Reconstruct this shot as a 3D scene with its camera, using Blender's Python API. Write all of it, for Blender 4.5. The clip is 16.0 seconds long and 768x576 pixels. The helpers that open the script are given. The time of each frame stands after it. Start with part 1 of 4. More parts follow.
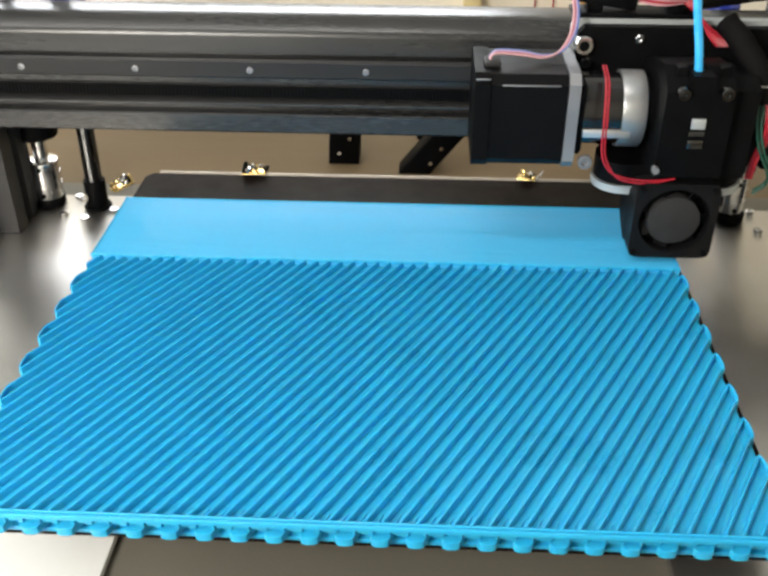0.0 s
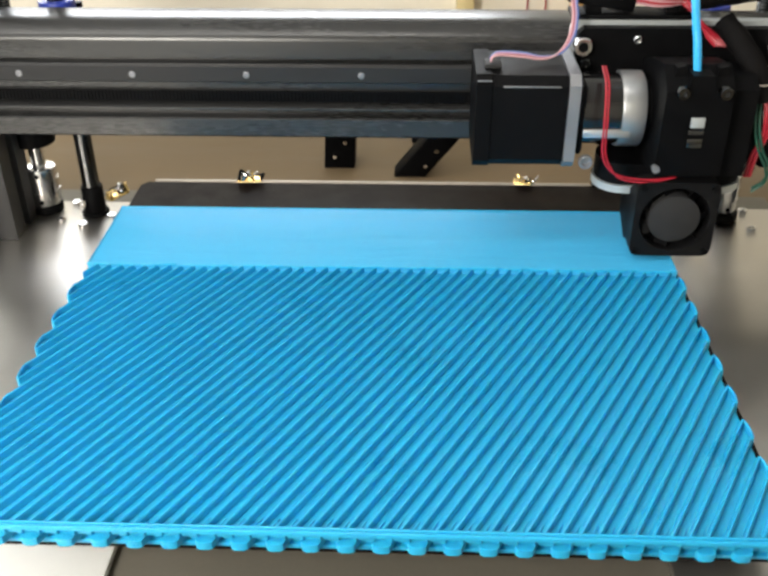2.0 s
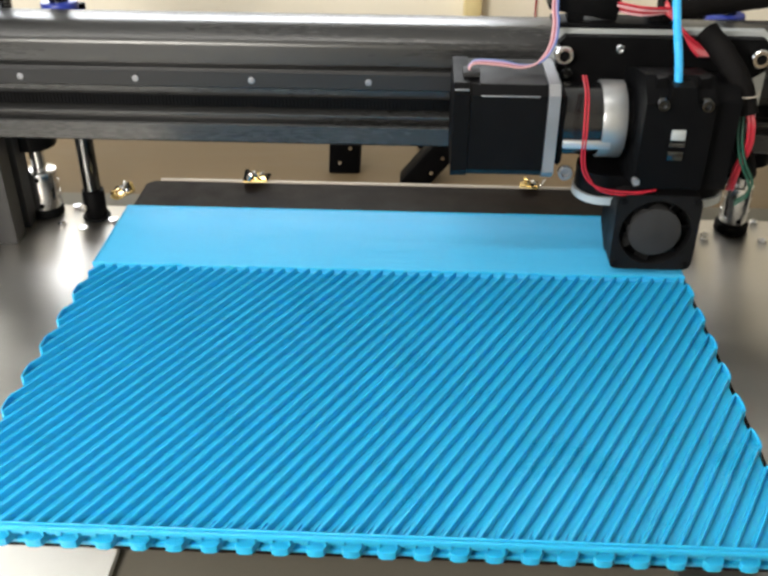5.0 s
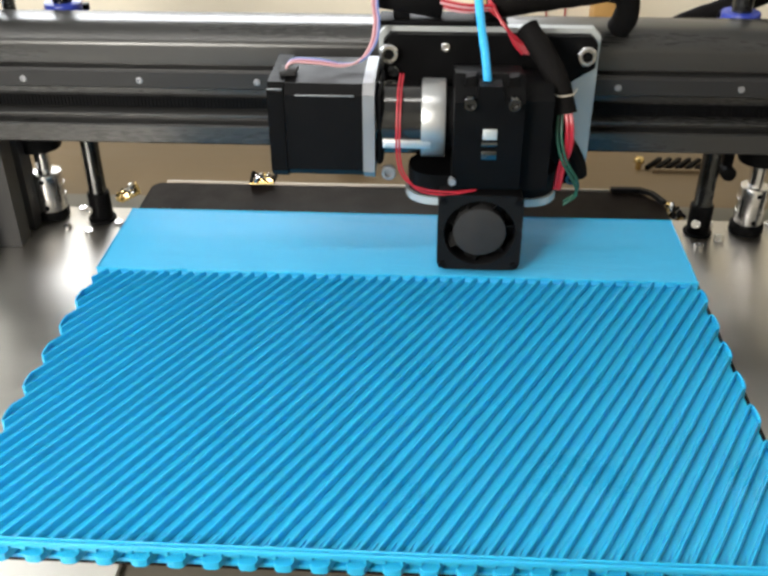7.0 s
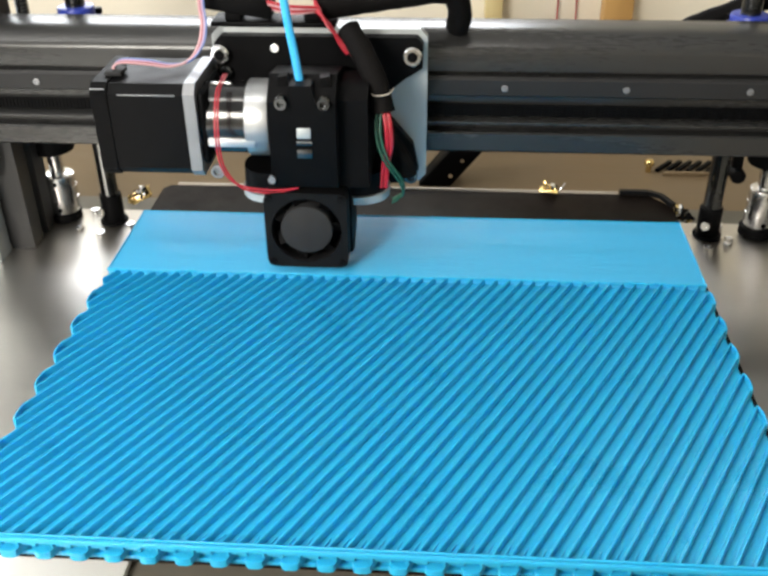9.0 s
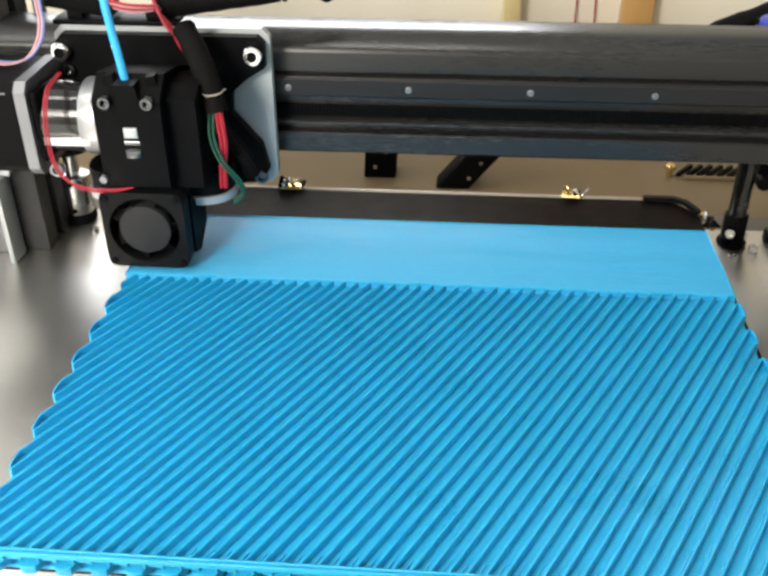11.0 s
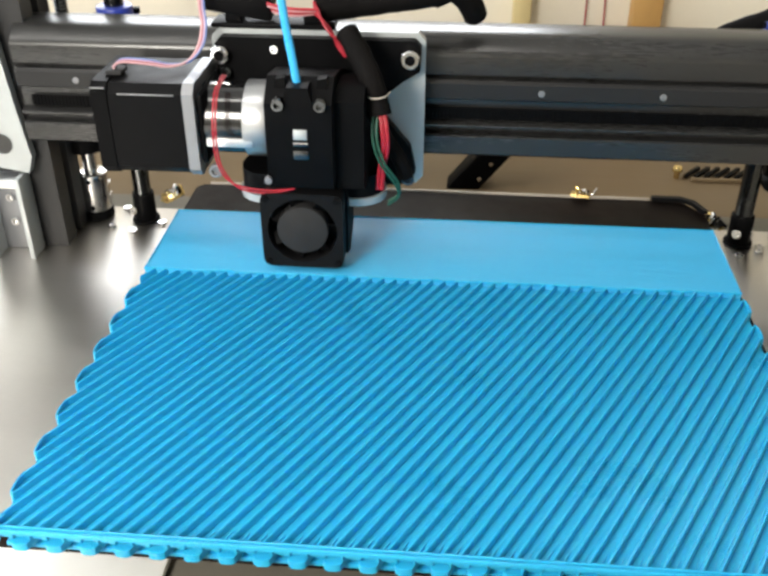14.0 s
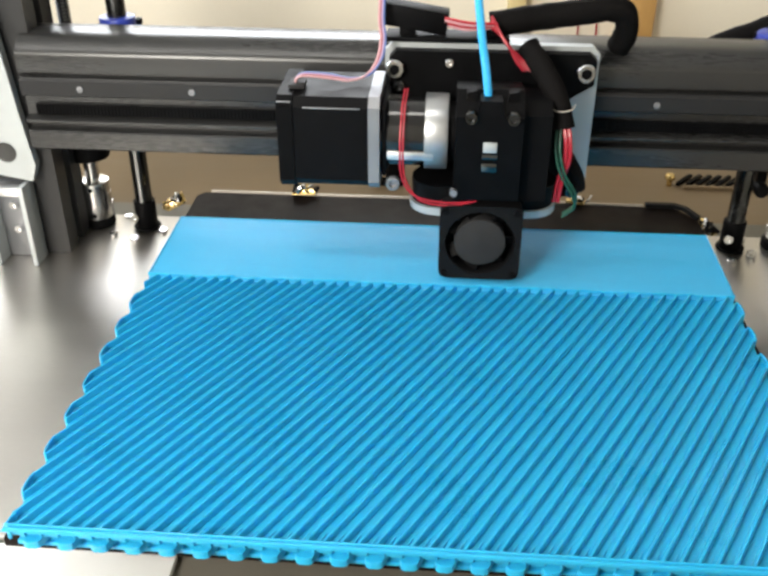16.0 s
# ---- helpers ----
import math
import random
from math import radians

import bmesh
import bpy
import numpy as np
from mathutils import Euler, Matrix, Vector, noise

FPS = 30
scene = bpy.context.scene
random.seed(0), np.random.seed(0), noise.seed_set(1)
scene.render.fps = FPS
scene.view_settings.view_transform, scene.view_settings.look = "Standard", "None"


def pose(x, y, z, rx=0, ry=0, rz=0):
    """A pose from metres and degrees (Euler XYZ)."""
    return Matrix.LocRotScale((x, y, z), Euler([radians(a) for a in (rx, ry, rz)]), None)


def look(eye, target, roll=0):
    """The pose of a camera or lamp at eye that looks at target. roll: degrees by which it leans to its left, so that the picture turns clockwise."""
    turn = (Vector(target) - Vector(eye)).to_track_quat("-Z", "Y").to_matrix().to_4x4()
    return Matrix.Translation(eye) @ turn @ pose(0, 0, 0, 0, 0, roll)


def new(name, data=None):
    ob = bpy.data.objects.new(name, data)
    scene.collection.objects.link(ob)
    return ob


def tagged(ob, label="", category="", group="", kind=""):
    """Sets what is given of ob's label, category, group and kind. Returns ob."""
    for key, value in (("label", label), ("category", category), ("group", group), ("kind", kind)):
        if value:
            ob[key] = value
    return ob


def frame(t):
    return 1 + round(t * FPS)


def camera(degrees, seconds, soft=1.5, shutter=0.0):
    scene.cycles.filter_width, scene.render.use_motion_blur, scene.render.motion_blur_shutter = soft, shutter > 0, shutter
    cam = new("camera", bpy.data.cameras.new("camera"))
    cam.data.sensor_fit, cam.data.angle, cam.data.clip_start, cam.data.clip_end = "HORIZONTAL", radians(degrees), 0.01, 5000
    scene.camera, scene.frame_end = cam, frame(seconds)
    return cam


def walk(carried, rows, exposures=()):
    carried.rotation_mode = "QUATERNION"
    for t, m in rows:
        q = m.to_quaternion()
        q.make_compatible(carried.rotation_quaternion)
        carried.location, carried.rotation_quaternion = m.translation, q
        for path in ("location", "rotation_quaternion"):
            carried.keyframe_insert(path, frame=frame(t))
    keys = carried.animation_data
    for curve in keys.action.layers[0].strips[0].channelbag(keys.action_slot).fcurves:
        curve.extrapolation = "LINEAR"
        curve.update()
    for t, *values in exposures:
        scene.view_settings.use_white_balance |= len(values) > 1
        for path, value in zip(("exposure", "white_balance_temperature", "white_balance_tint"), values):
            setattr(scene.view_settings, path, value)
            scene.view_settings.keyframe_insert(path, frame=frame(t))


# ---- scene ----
# World: x along the gantry beam, y away from the viewer, z up; z = 0 is the top of the printed panel.
cam = camera(45.0, 16.0, soft=3.0)
CAM_ROWS = [
    (0, 0.0311, -0.4616, 0.2404, -32.26, 2.65, 0.11),
    (0.5, 0.0312, -0.4650, 0.2409, -32.01, 2.67, 0.02),
    (1, 0.0312, -0.4673, 0.2409, -31.92, 2.22, -0.43),
    (1.5, 0.0305, -0.4677, 0.2406, -31.86, 2.34, -0.39),
    (2, 0.0299, -0.4661, 0.2401, -31.88, 2.29, -0.36),
    (2.5, 0.0293, -0.4631, 0.2398, -31.73, 2.32, -0.40),
    (3, 0.0281, -0.4596, 0.2393, -31.73, 2.30, -0.18),
    (3.5, 0.0267, -0.4579, 0.2392, -31.78, 2.45, -0.00),
    (4, 0.0263, -0.4582, 0.2393, -31.71, 2.21, 0.41),
    (6.5, 0.0286, -0.4469, 0.2422, -32.32, 2.81, -0.20),
    (7, 0.0288, -0.4455, 0.2416, -32.33, 3.20, -0.21),
    (7.5, 0.0294, -0.4458, 0.2419, -32.43, 3.42, -0.50),
    (8, 0.0304, -0.4471, 0.2425, -32.31, 3.53, -0.62),
    (8.5, 0.0321, -0.4494, 0.2431, -32.30, 3.54, -0.51),
    (9, 0.0311, -0.4480, 0.2422, -32.12, 4.13, -0.59),
    (11.5, 0.0204, -0.4377, 0.2437, -32.51, 4.43, -0.16),
    (12, 0.0206, -0.4394, 0.2436, -32.42, 4.62, -0.24),
    (12.5, 0.0209, -0.4418, 0.2435, -32.37, 4.87, -0.28),
    (13, 0.0206, -0.4434, 0.2436, -32.31, 5.01, -0.17),
    (13.5, 0.0197, -0.4462, 0.2439, -32.25, 4.91, -0.10),
    (14, 0.0185, -0.4500, 0.2450, -32.17, 4.83, -0.02),
    (14.5, 0.0182, -0.4523, 0.2451, -32.07, 4.82, -0.07),
    (15, 0.0173, -0.4536, 0.2447, -31.83, 4.60, 0.03),
    (15.5, 0.0159, -0.4561, 0.2453, -31.62, 4.49, 0.15),
    (16, 0.0147, -0.4593, 0.2462, -31.44, 4.22, 0.11),
]
walk(cam, [(t, pose(x, y, z, 90 + pitch, 0, yaw) @ pose(0, 0, 0, 0, 0, roll)) for t, x, y, z, pitch, yaw, roll in CAM_ROWS],
     exposures=[(0, 0.0), (16, 0.0)])

# where the print head stands along the beam, and how far the bed is slid, second by second
HEAD_ROWS = [(0, 0.1449), (0.1, 0.1482), (0.2, 0.1405), (0.3, 0.1423), (0.4, 0.1482), (0.5, 0.1455), (0.6, 0.1395), (0.7, 0.1478),
             (0.8, 0.1505), (0.9, 0.1423), (1, 0.1455), (1.1, 0.1519), (1.2, 0.1500), (1.3, 0.1437), (1.4, 0.1487), (1.5, 0.1553),
             (1.6, 0.1500), (1.7, 0.1480), (1.8, 0.1547), (1.9, 0.1540), (2, 0.1480), (2.1, 0.1538), (2.2, 0.1580), (2.3, 0.1515),
             (2.4, 0.1520), (2.5, 0.1594), (2.6, 0.1587), (2.7, 0.1515), (2.8, 0.1578), (2.9, 0.1600), (3, 0.1534), (3.1, 0.1575),
             (3.2, 0.1610), (3.3, 0.1562), (3.4, 0.1580), (3.5, 0.1597), (3.6, 0.1595), (3.7, 0.1605), (3.8, 0.1600), (4, 0.1603), (4.3, 0.1603), (4.6, 0.1510), (6.5, 0.0650), (7, 0.0424), (7.5, 0.0210), (8, -0.0021), (8.5, -0.0245),
             (9, -0.0464), (11.2, -0.1445), (11.45, -0.1506), (12, -0.1505), (12.2, -0.1460), (12.5, -0.1322), (13, -0.1103),
             (13.5, -0.0889), (14, -0.0668), (14.5, -0.0458), (15, -0.0238), (15.5, -0.0009), (16, 0.0217)]
BED_ROWS = [(0, -0.0037), (0.1, -0.0006), (0.2, -0.0040), (0.3, -0.0050), (0.4, 0.0005), (0.5, -0.0043), (0.6, -0.0040), (0.7, -0.0017),
            (0.8, -0.0006), (0.9, -0.0040), (1, -0.0060), (1.1, 0.0005), (1.2, -0.0015), (1.3, -0.0075), (1.4, -0.0040), (1.5, 0.0006),
            (1.6, -0.0030), (1.7, -0.0088), (1.8, -0.0020), (1.9, -0.0030), (2, -0.0084), (2.1, -0.0045), (2.2, -0.0010), (2.3, -0.0045),
            (2.4, -0.0095), (2.5, -0.0010), (2.6, -0.0023), (2.7, -0.0090), (2.8, -0.0035), (2.9, -0.0010), (3, -0.0084), (3.1, -0.0052),
            (3.2, -0.0025), (3.3, -0.0080), (3.4, -0.0025), (3.5, -0.0057), (3.6, -0.0105), (3.7, -0.0075), (3.8, -0.0065), (4, -0.0085), (4.5, -0.0010), (5, 0.0), (6.3, 0.0), (16, 0.0)]

# ---- light ----
world = bpy.data.worlds.new("room_air")
scene.world = world
world.use_nodes = True
world.node_tree.nodes["Background"].inputs[0].default_value = (0.9, 0.95, 1.0, 1)
world.node_tree.nodes["Background"].inputs[1].default_value = 0.05


def area_lamp(name, eye, target, width, height, watts, colour):
    data = bpy.data.lights.new(name, "AREA")
    data.shape, data.size, data.size_y, data.energy, data.color = "RECTANGLE", width, height, watts, colour
    ob = new(name, data)
    ob.matrix_world = look(eye, target)
    return ob


# two unseen lamps, both added: a key from front left, a fill strip overhead
ADDED_LAMPS = [((-0.33, -0.68, 0.38), (-0.06, -0.18, 0), 0.22, 0.22, 8.0, (1.0, 0.95, 0.86)),
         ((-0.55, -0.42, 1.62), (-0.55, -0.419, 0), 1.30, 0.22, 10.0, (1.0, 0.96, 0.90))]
# both windows are unseen, added for soft light from left and back
area_lamp("unseen_window_light", (-2.07, -0.20, 0.90), (0, -0.20, 0.90), 1.8, 1.15, 34.0, (0.86, 0.93, 1.0))
area_lamp("unseen_window_light", (-0.65, 1.77, 0.70), (-0.65, 0, 0.70), 1.7, 0.6, 34.0, (0.93, 0.96, 1.0))
for eye, target, width, height, watts, colour in ADDED_LAMPS:
    area_lamp("added_lamp_light", eye, target, width, height, watts, colour)


# ---- materials ----
def material(name, colour, rough=0.5, metal=0.0, vary=0.12, scale=60.0, grain=0.0, grain_scale=900.0, rough_vary=0.12, stretch=None,
             coat=0.0, spec=0.5):
    """A surface with blotches at one scale, fine grain and relief at another."""
    mat = bpy.data.materials.new(name)
    mat.use_nodes = True
    nodes, links = mat.node_tree.nodes, mat.node_tree.links
    bsdf = nodes["Principled BSDF"]
    bsdf.inputs["Metallic"].default_value = metal
    bsdf.inputs["Coat Weight"].default_value = coat
    bsdf.inputs["Specular IOR Level"].default_value = spec
    coord = nodes.new("ShaderNodeTexCoord")
    mapping = nodes.new("ShaderNodeMapping")
    if stretch:
        mapping.inputs["Scale"].default_value = stretch
    links.new(coord.outputs["Object"], mapping.inputs["Vector"])
    blotch = nodes.new("ShaderNodeTexNoise")
    blotch.inputs["Scale"].default_value, blotch.inputs["Detail"].default_value = scale, 6
    fine = nodes.new("ShaderNodeTexNoise")
    fine.inputs["Scale"].default_value, fine.inputs["Detail"].default_value = grain_scale, 3
    links.new(mapping.outputs[0], blotch.inputs["Vector"])
    links.new(mapping.outputs[0], fine.inputs["Vector"])
    both = nodes.new("ShaderNodeMath")
    both.operation = "MULTIPLY_ADD"
    links.new(fine.outputs["Fac"], both.inputs[0])
    both.inputs[1].default_value = 0.35
    links.new(blotch.outputs["Fac"], both.inputs[2])
    ramp = nodes.new("ShaderNodeMapRange")
    ramp.inputs["From Min"].default_value, ramp.inputs["From Max"].default_value = 0.35, 1.0
    ramp.inputs["To Min"].default_value, ramp.inputs["To Max"].default_value = 1 - vary, 1 + vary
    links.new(both.outputs[0], ramp.inputs["Value"])
    tint = nodes.new("ShaderNodeMix")
    tint.data_type, tint.blend_type = "RGBA", "MULTIPLY"
    tint.inputs["Factor"].default_value = 1.0
    tint.inputs["A"].default_value = (*colour, 1)
    links.new(ramp.outputs[0], tint.inputs["B"])
    links.new(tint.outputs["Result"], bsdf.inputs["Base Color"])
    gloss = nodes.new("ShaderNodeMapRange")
    gloss.inputs["From Min"].default_value, gloss.inputs["From Max"].default_value = 0.35, 1.0
    gloss.inputs["To Min"].default_value = max(0.03, rough - rough_vary)
    gloss.inputs["To Max"].default_value = min(1.0, rough + rough_vary)
    links.new(both.outputs[0], gloss.inputs["Value"])
    links.new(gloss.outputs[0], bsdf.inputs["Roughness"])
    if grain:
        bump = nodes.new("ShaderNodeBump")
        bump.inputs["Strength"].default_value, bump.inputs["Distance"].default_value = grain, 0.0004
        links.new(fine.outputs["Fac"], bump.inputs["Height"])
        links.new(bump.outputs[0], bsdf.inputs["Normal"])
    return mat


M = {
    "pla": material("blue_filament_plastic", (0.020, 0.340, 0.588), 0.32, 0, 0.05, 25, 0.10, 1500, spec=0.40),
    "skin": material("blue_filament_lines", (0.040, 0.345, 0.62), 0.36, 0, 0.07, 30, 0.35, 900, stretch=(0.03, 2.2, 1), spec=0.6),
    "extrusion": material("black_anodised_aluminium", (0.042, 0.042, 0.042), 0.28, 0.5, 0.15, 40, 0.05, 1200, stretch=(0.1, 1, 1), spec=0.6),
    "rail": material("dark_steel_rail", (0.018, 0.018, 0.019), 0.42, 0, 0.15, 30, 0.03, 900, stretch=(0.1, 1, 1), spec=0.25),
    "black": material("black_plastic", (0.0032, 0.0032, 0.0036), 0.5, 0, 0.25, 80, 0.15, 1500, spec=0.055),
    "gloss_black": material("glossy_black_lacquer", (0.004, 0.004, 0.0045), 0.42, 0, 0.2, 80, spec=0.06),
    "gear_black": material("polished_black_steel", (0.006, 0.006, 0.0065), 0.16, 0, 0.2, 80, spec=0.7),
    "fan": material("matt_black_fan_plastic", (0.006, 0.006, 0.0065), 0.5, 0, 0.2, 120, 0.1, 1500, spec=0.10),
    "hub": material("dark_grey_hub_sticker", (0.026, 0.026, 0.027), 0.6, 0, 0.1, 150, spec=0.12),
    "alu": material("bare_aluminium", (0.62, 0.64, 0.66), 0.34, 0.9, 0.1, 60, 0.06, 900),
    "alu_pale": material("pale_satin_aluminium", (0.46, 0.49, 0.50), 0.45, 0.5, 0.06, 60, 0.05, 900),
    "alu_dull": material("dull_grey_aluminium", (0.24, 0.245, 0.26), 0.45, 0.6, 0.1, 60, 0.05, 900),
    "alu_mid": material("turned_aluminium", (0.42, 0.43, 0.44), 0.38, 0.85, 0.1, 60, 0.06, 900),
    "chrome": material("bright_steel", (0.75, 0.75, 0.76), 0.16, 1.0, 0.06, 120),
    "dark_steel": material("dark_steel_shaft", (0.10, 0.103, 0.106), 0.22, 1.0, 0.12, 80),
    "plate": material("brushed_stainless_steel", (0.60, 0.58, 0.55), 0.36, 1.0, 0.10, 14, 0.06, 700, 0.08, stretch=(0.25, 1.6, 1)),
    "tray": material("dull_beige_grey_sheet_metal", (0.13, 0.12, 0.098), 0.45, 0.1, 0.15, 12, 0.05, 700),
    # darker copy of the beam's anodising, with the column's shade in its colour
    "column": material("shaded_matt_black_anodised", (0.034, 0.034, 0.035), 0.45, 0, 0.15, 40, 0.05, 1200, stretch=(1, 1, 0.1), spec=0.25),
    "turned": material("turned_bright_aluminium", (0.74, 0.74, 0.75), 0.22, 1.0, 0.08, 60, 0.05, 900, 0.05),
    "bed": material("dark_brown_bed_glass", (0.009, 0.006, 0.005), 0.45, 0, 0.2, 40, spec=0.03),
    "edge": material("pale_bed_edge", (0.45, 0.40, 0.34), 0.4, 0.2, 0.15, 80),
    "brass": material("brass_clip", (0.70, 0.52, 0.22), 0.2, 1.0, 0.15, 200),
    "wood": material("tan_bench_wood", (0.165, 0.114, 0.060), 0.55, 0, 0.14, 7, 0.2, 90, stretch=(0.5, 3, 1)),
    "post": material("orange_pine_wood", (0.52, 0.30, 0.10), 0.5, 0, 0.12, 12, 0.2, 90, stretch=(3, 3, 0.4)),
    "post_pale": material("pale_yellow_wood", (0.62, 0.50, 0.25), 0.5, 0, 0.1, 12, 0.2, 90, stretch=(3, 3, 0.4)),
    "paint": material("cream_wall_paint", (0.86, 0.80, 0.67), 0.7, 0, 0.04, 5, 0.15, 300),
    "ceil": material("white_ceiling_paint", (0.82, 0.81, 0.78), 0.8, 0, 0.03, 5, 0.1, 300),
    "floor": material("grey_floor", (0.25, 0.23, 0.21), 0.6, 0, 0.15, 8, 0.1, 200),
    "red": material("red_wire", (0.34, 0.010, 0.024), 0.4, 0, 0.06, 200),
    "pink": material("pink_wire", (0.55, 0.32, 0.34), 0.45, 0, 0.06, 200),
    "dusky": material("dusky_red_wire", (0.30, 0.09, 0.11), 0.45, 0, 0.06, 200),
    "blue_wire": material("blue_wire", (0.09, 0.15, 0.38), 0.4, 0, 0.06, 200),
    "violet": material("violet_wire", (0.42, 0.30, 0.44), 0.45, 0, 0.06, 200),
    "green": material("dark_green_wire", (0.008, 0.07, 0.045), 0.45, 0, 0.06, 200),
    "sleeve": material("black_braided_sleeve", (0.0055, 0.005, 0.005), 0.7, 0, 0.3, 400, 0.6, 1400, spec=0.05),
    "blue_cap": material("dark_blue_plastic", (0.02, 0.04, 0.30), 0.35, 0, 0.1, 100),
    "filament": material("bright_blue_filament", (0.04, 0.40, 0.80), 0.3, 0, 0.04, 100),
    "white": material("white_paper", (0.90, 0.90, 0.88), 0.7, 0, 0.03, 6, 0.05, 300),
    "glass": material("window_glass", (0.9, 0.95, 0.93), 0.05, 0, 0.02, 5, rough_vary=0.02),
}

M["glass"].node_tree.nodes["Principled BSDF"].inputs["Transmission Weight"].default_value = 1.0
# thin walls of filament let some light through
soft = M["pla"].node_tree.nodes["Principled BSDF"].inputs
soft["Subsurface Weight"].default_value, soft["Subsurface Scale"].default_value = 0.6, 0.0016
soft["Subsurface Radius"].default_value = (0.25, 0.7, 1.0)


# ---- mesh helpers ----
def box(bm, x0, x1, y0, y1, z0, z1, bevel=0.0, turn=None):
    """A box between corners, its edges rounded, turned by a matrix if one is given."""
    made = bmesh.ops.create_cube(bm, size=1.0)["verts"]
    m = Matrix.Translation(((x0 + x1) / 2, (y0 + y1) / 2, (z0 + z1) / 2)) @ Matrix.Diagonal((x1 - x0, y1 - y0, z1 - z0, 1))
    bmesh.ops.transform(bm, matrix=(turn or Matrix()) @ m, verts=made)
    if bevel:
        edges = list({e for v in made for e in v.link_edges})
        bmesh.ops.bevel(bm, geom=edges, offset=bevel, segments=2, affect="EDGES", profile=0.5)
    return bm


def rod(bm, a, b, r, r2=None, seg=20, bevel=0.0):
    """A cylinder or cone from a to b."""
    a, b = Vector(a), Vector(b)
    m = Matrix.Translation((a + b) / 2) @ (b - a).to_track_quat("Z", "Y").to_matrix().to_4x4()
    made = bmesh.ops.create_cone(bm, cap_ends=True, segments=seg, radius1=r, radius2=r if r2 is None else r2, depth=(b - a).length, matrix=m)["verts"]
    if bevel:
        rims = [e for e in {e for v in made for e in v.link_edges} if any(len(f.verts) > 4 for f in e.link_faces)]
        bmesh.ops.bevel(bm, geom=rims, offset=bevel, segments=2, affect="EDGES", profile=0.5)
    return bm


def prism(bm, outline, axis, lo, hi):
    """An outline of (u, v) pairs pushed along an axis from lo to hi. axis x: (y, z); y: (x, z); z: (x, y)."""
    place = {"x": lambda w, u, v: (w, u, v), "y": lambda w, u, v: (u, w, v), "z": lambda w, u, v: (u, v, w)}[axis]
    low = [bm.verts.new(place(lo, u, v)) for u, v in outline]
    high = [bm.verts.new(place(hi, u, v)) for u, v in outline]
    n = len(outline)
    bm.faces.new(low), bm.faces.new(high[::-1])
    for i in range(n):
        bm.faces.new((low[i], high[i], high[(i + 1) % n], low[(i + 1) % n]))
    bmesh.ops.recalc_face_normals(bm, faces=bm.faces)
    return bm


def smooth_path(points, steps=8):
    """A Catmull-Rom line through the points."""
    p = [Vector(q) for q in points]
    p = [2 * p[0] - p[1], *p, 2 * p[-1] - p[-2]]
    out = []
    for i in range(1, len(p) - 2):
        for k in range(steps):
            t = k / steps
            a, b, c, d = p[i - 1], p[i], p[i + 1], p[i + 2]
            out.append(0.5 * (2 * b + (c - a) * t + (2 * a - 5 * b + 4 * c - d) * t * t + (3 * b - a - 3 * c + d) * t ** 3))
    return out + [p[-2]]


def tube(bm, points, r, seg=8, steps=8, wobble=0.0):
    """A round cable along a smooth line."""
    line = smooth_path(points, steps)
    rings = []
    side = None
    for i, c in enumerate(line):
        way = (line[min(i + 1, len(line) - 1)] - line[max(i - 1, 0)]).normalized()
        if side is None:
            side = way.orthogonal().normalized()
        side = (side - way * side.dot(way)).normalized()
        up = way.cross(side)
        rr = r * (1 + wobble * noise.noise(c * 150))
        rings.append([bm.verts.new(c + rr * (math.cos(a) * side + math.sin(a) * up)) for a in [2 * math.pi * k / seg for k in range(seg)]])
    for a, b in zip(rings, rings[1:]):
        for k in range(seg):
            bm.faces.new((a[k], a[(k + 1) % seg], b[(k + 1) % seg], b[k]))
    bm.faces.new(rings[0][::-1]), bm.faces.new(rings[-1])
    return bm


def mesh_of(name, bm, mat, smooth=True):
    me = bpy.data.meshes.new(name)
    bmesh.ops.recalc_face_normals(bm, faces=bm.faces)
    bm.to_mesh(me)
    bm.free()
    me.materials.append(mat)
    if smooth:
        for f in me.polygons:
            f.use_smooth = True
        me.set_sharp_from_angle(angle=radians(32))
    return me


def part(name, bm, mat, parent=None, label="", smooth=True):
    """One mesh object, under a thing or a part."""
    ob = new(name, mesh_of(name, bm, mat, smooth))
    if parent:
        ob.parent = parent
        ob.matrix_parent_inverse = Matrix.Translation(-Vector(world_place(parent)))
    return tagged(ob, label)


def world_place(ob):
    """Where a thing's own origin lies; its parts are modelled in world places."""
    return (0, 0, 0) if ob.parent else tuple(ob.location)


def thing(name, label, category, place=(0, 0, 0), group=""):
    ob = new(name)
    ob.location = place
    ob.empty_display_size = 0.02
    return tagged(ob, label, category, group)


def setting(name, bm, mat, label):
    return tagged(part(name, bm, mat), label, name.split("_")[0], kind="structure")


B = bmesh.new


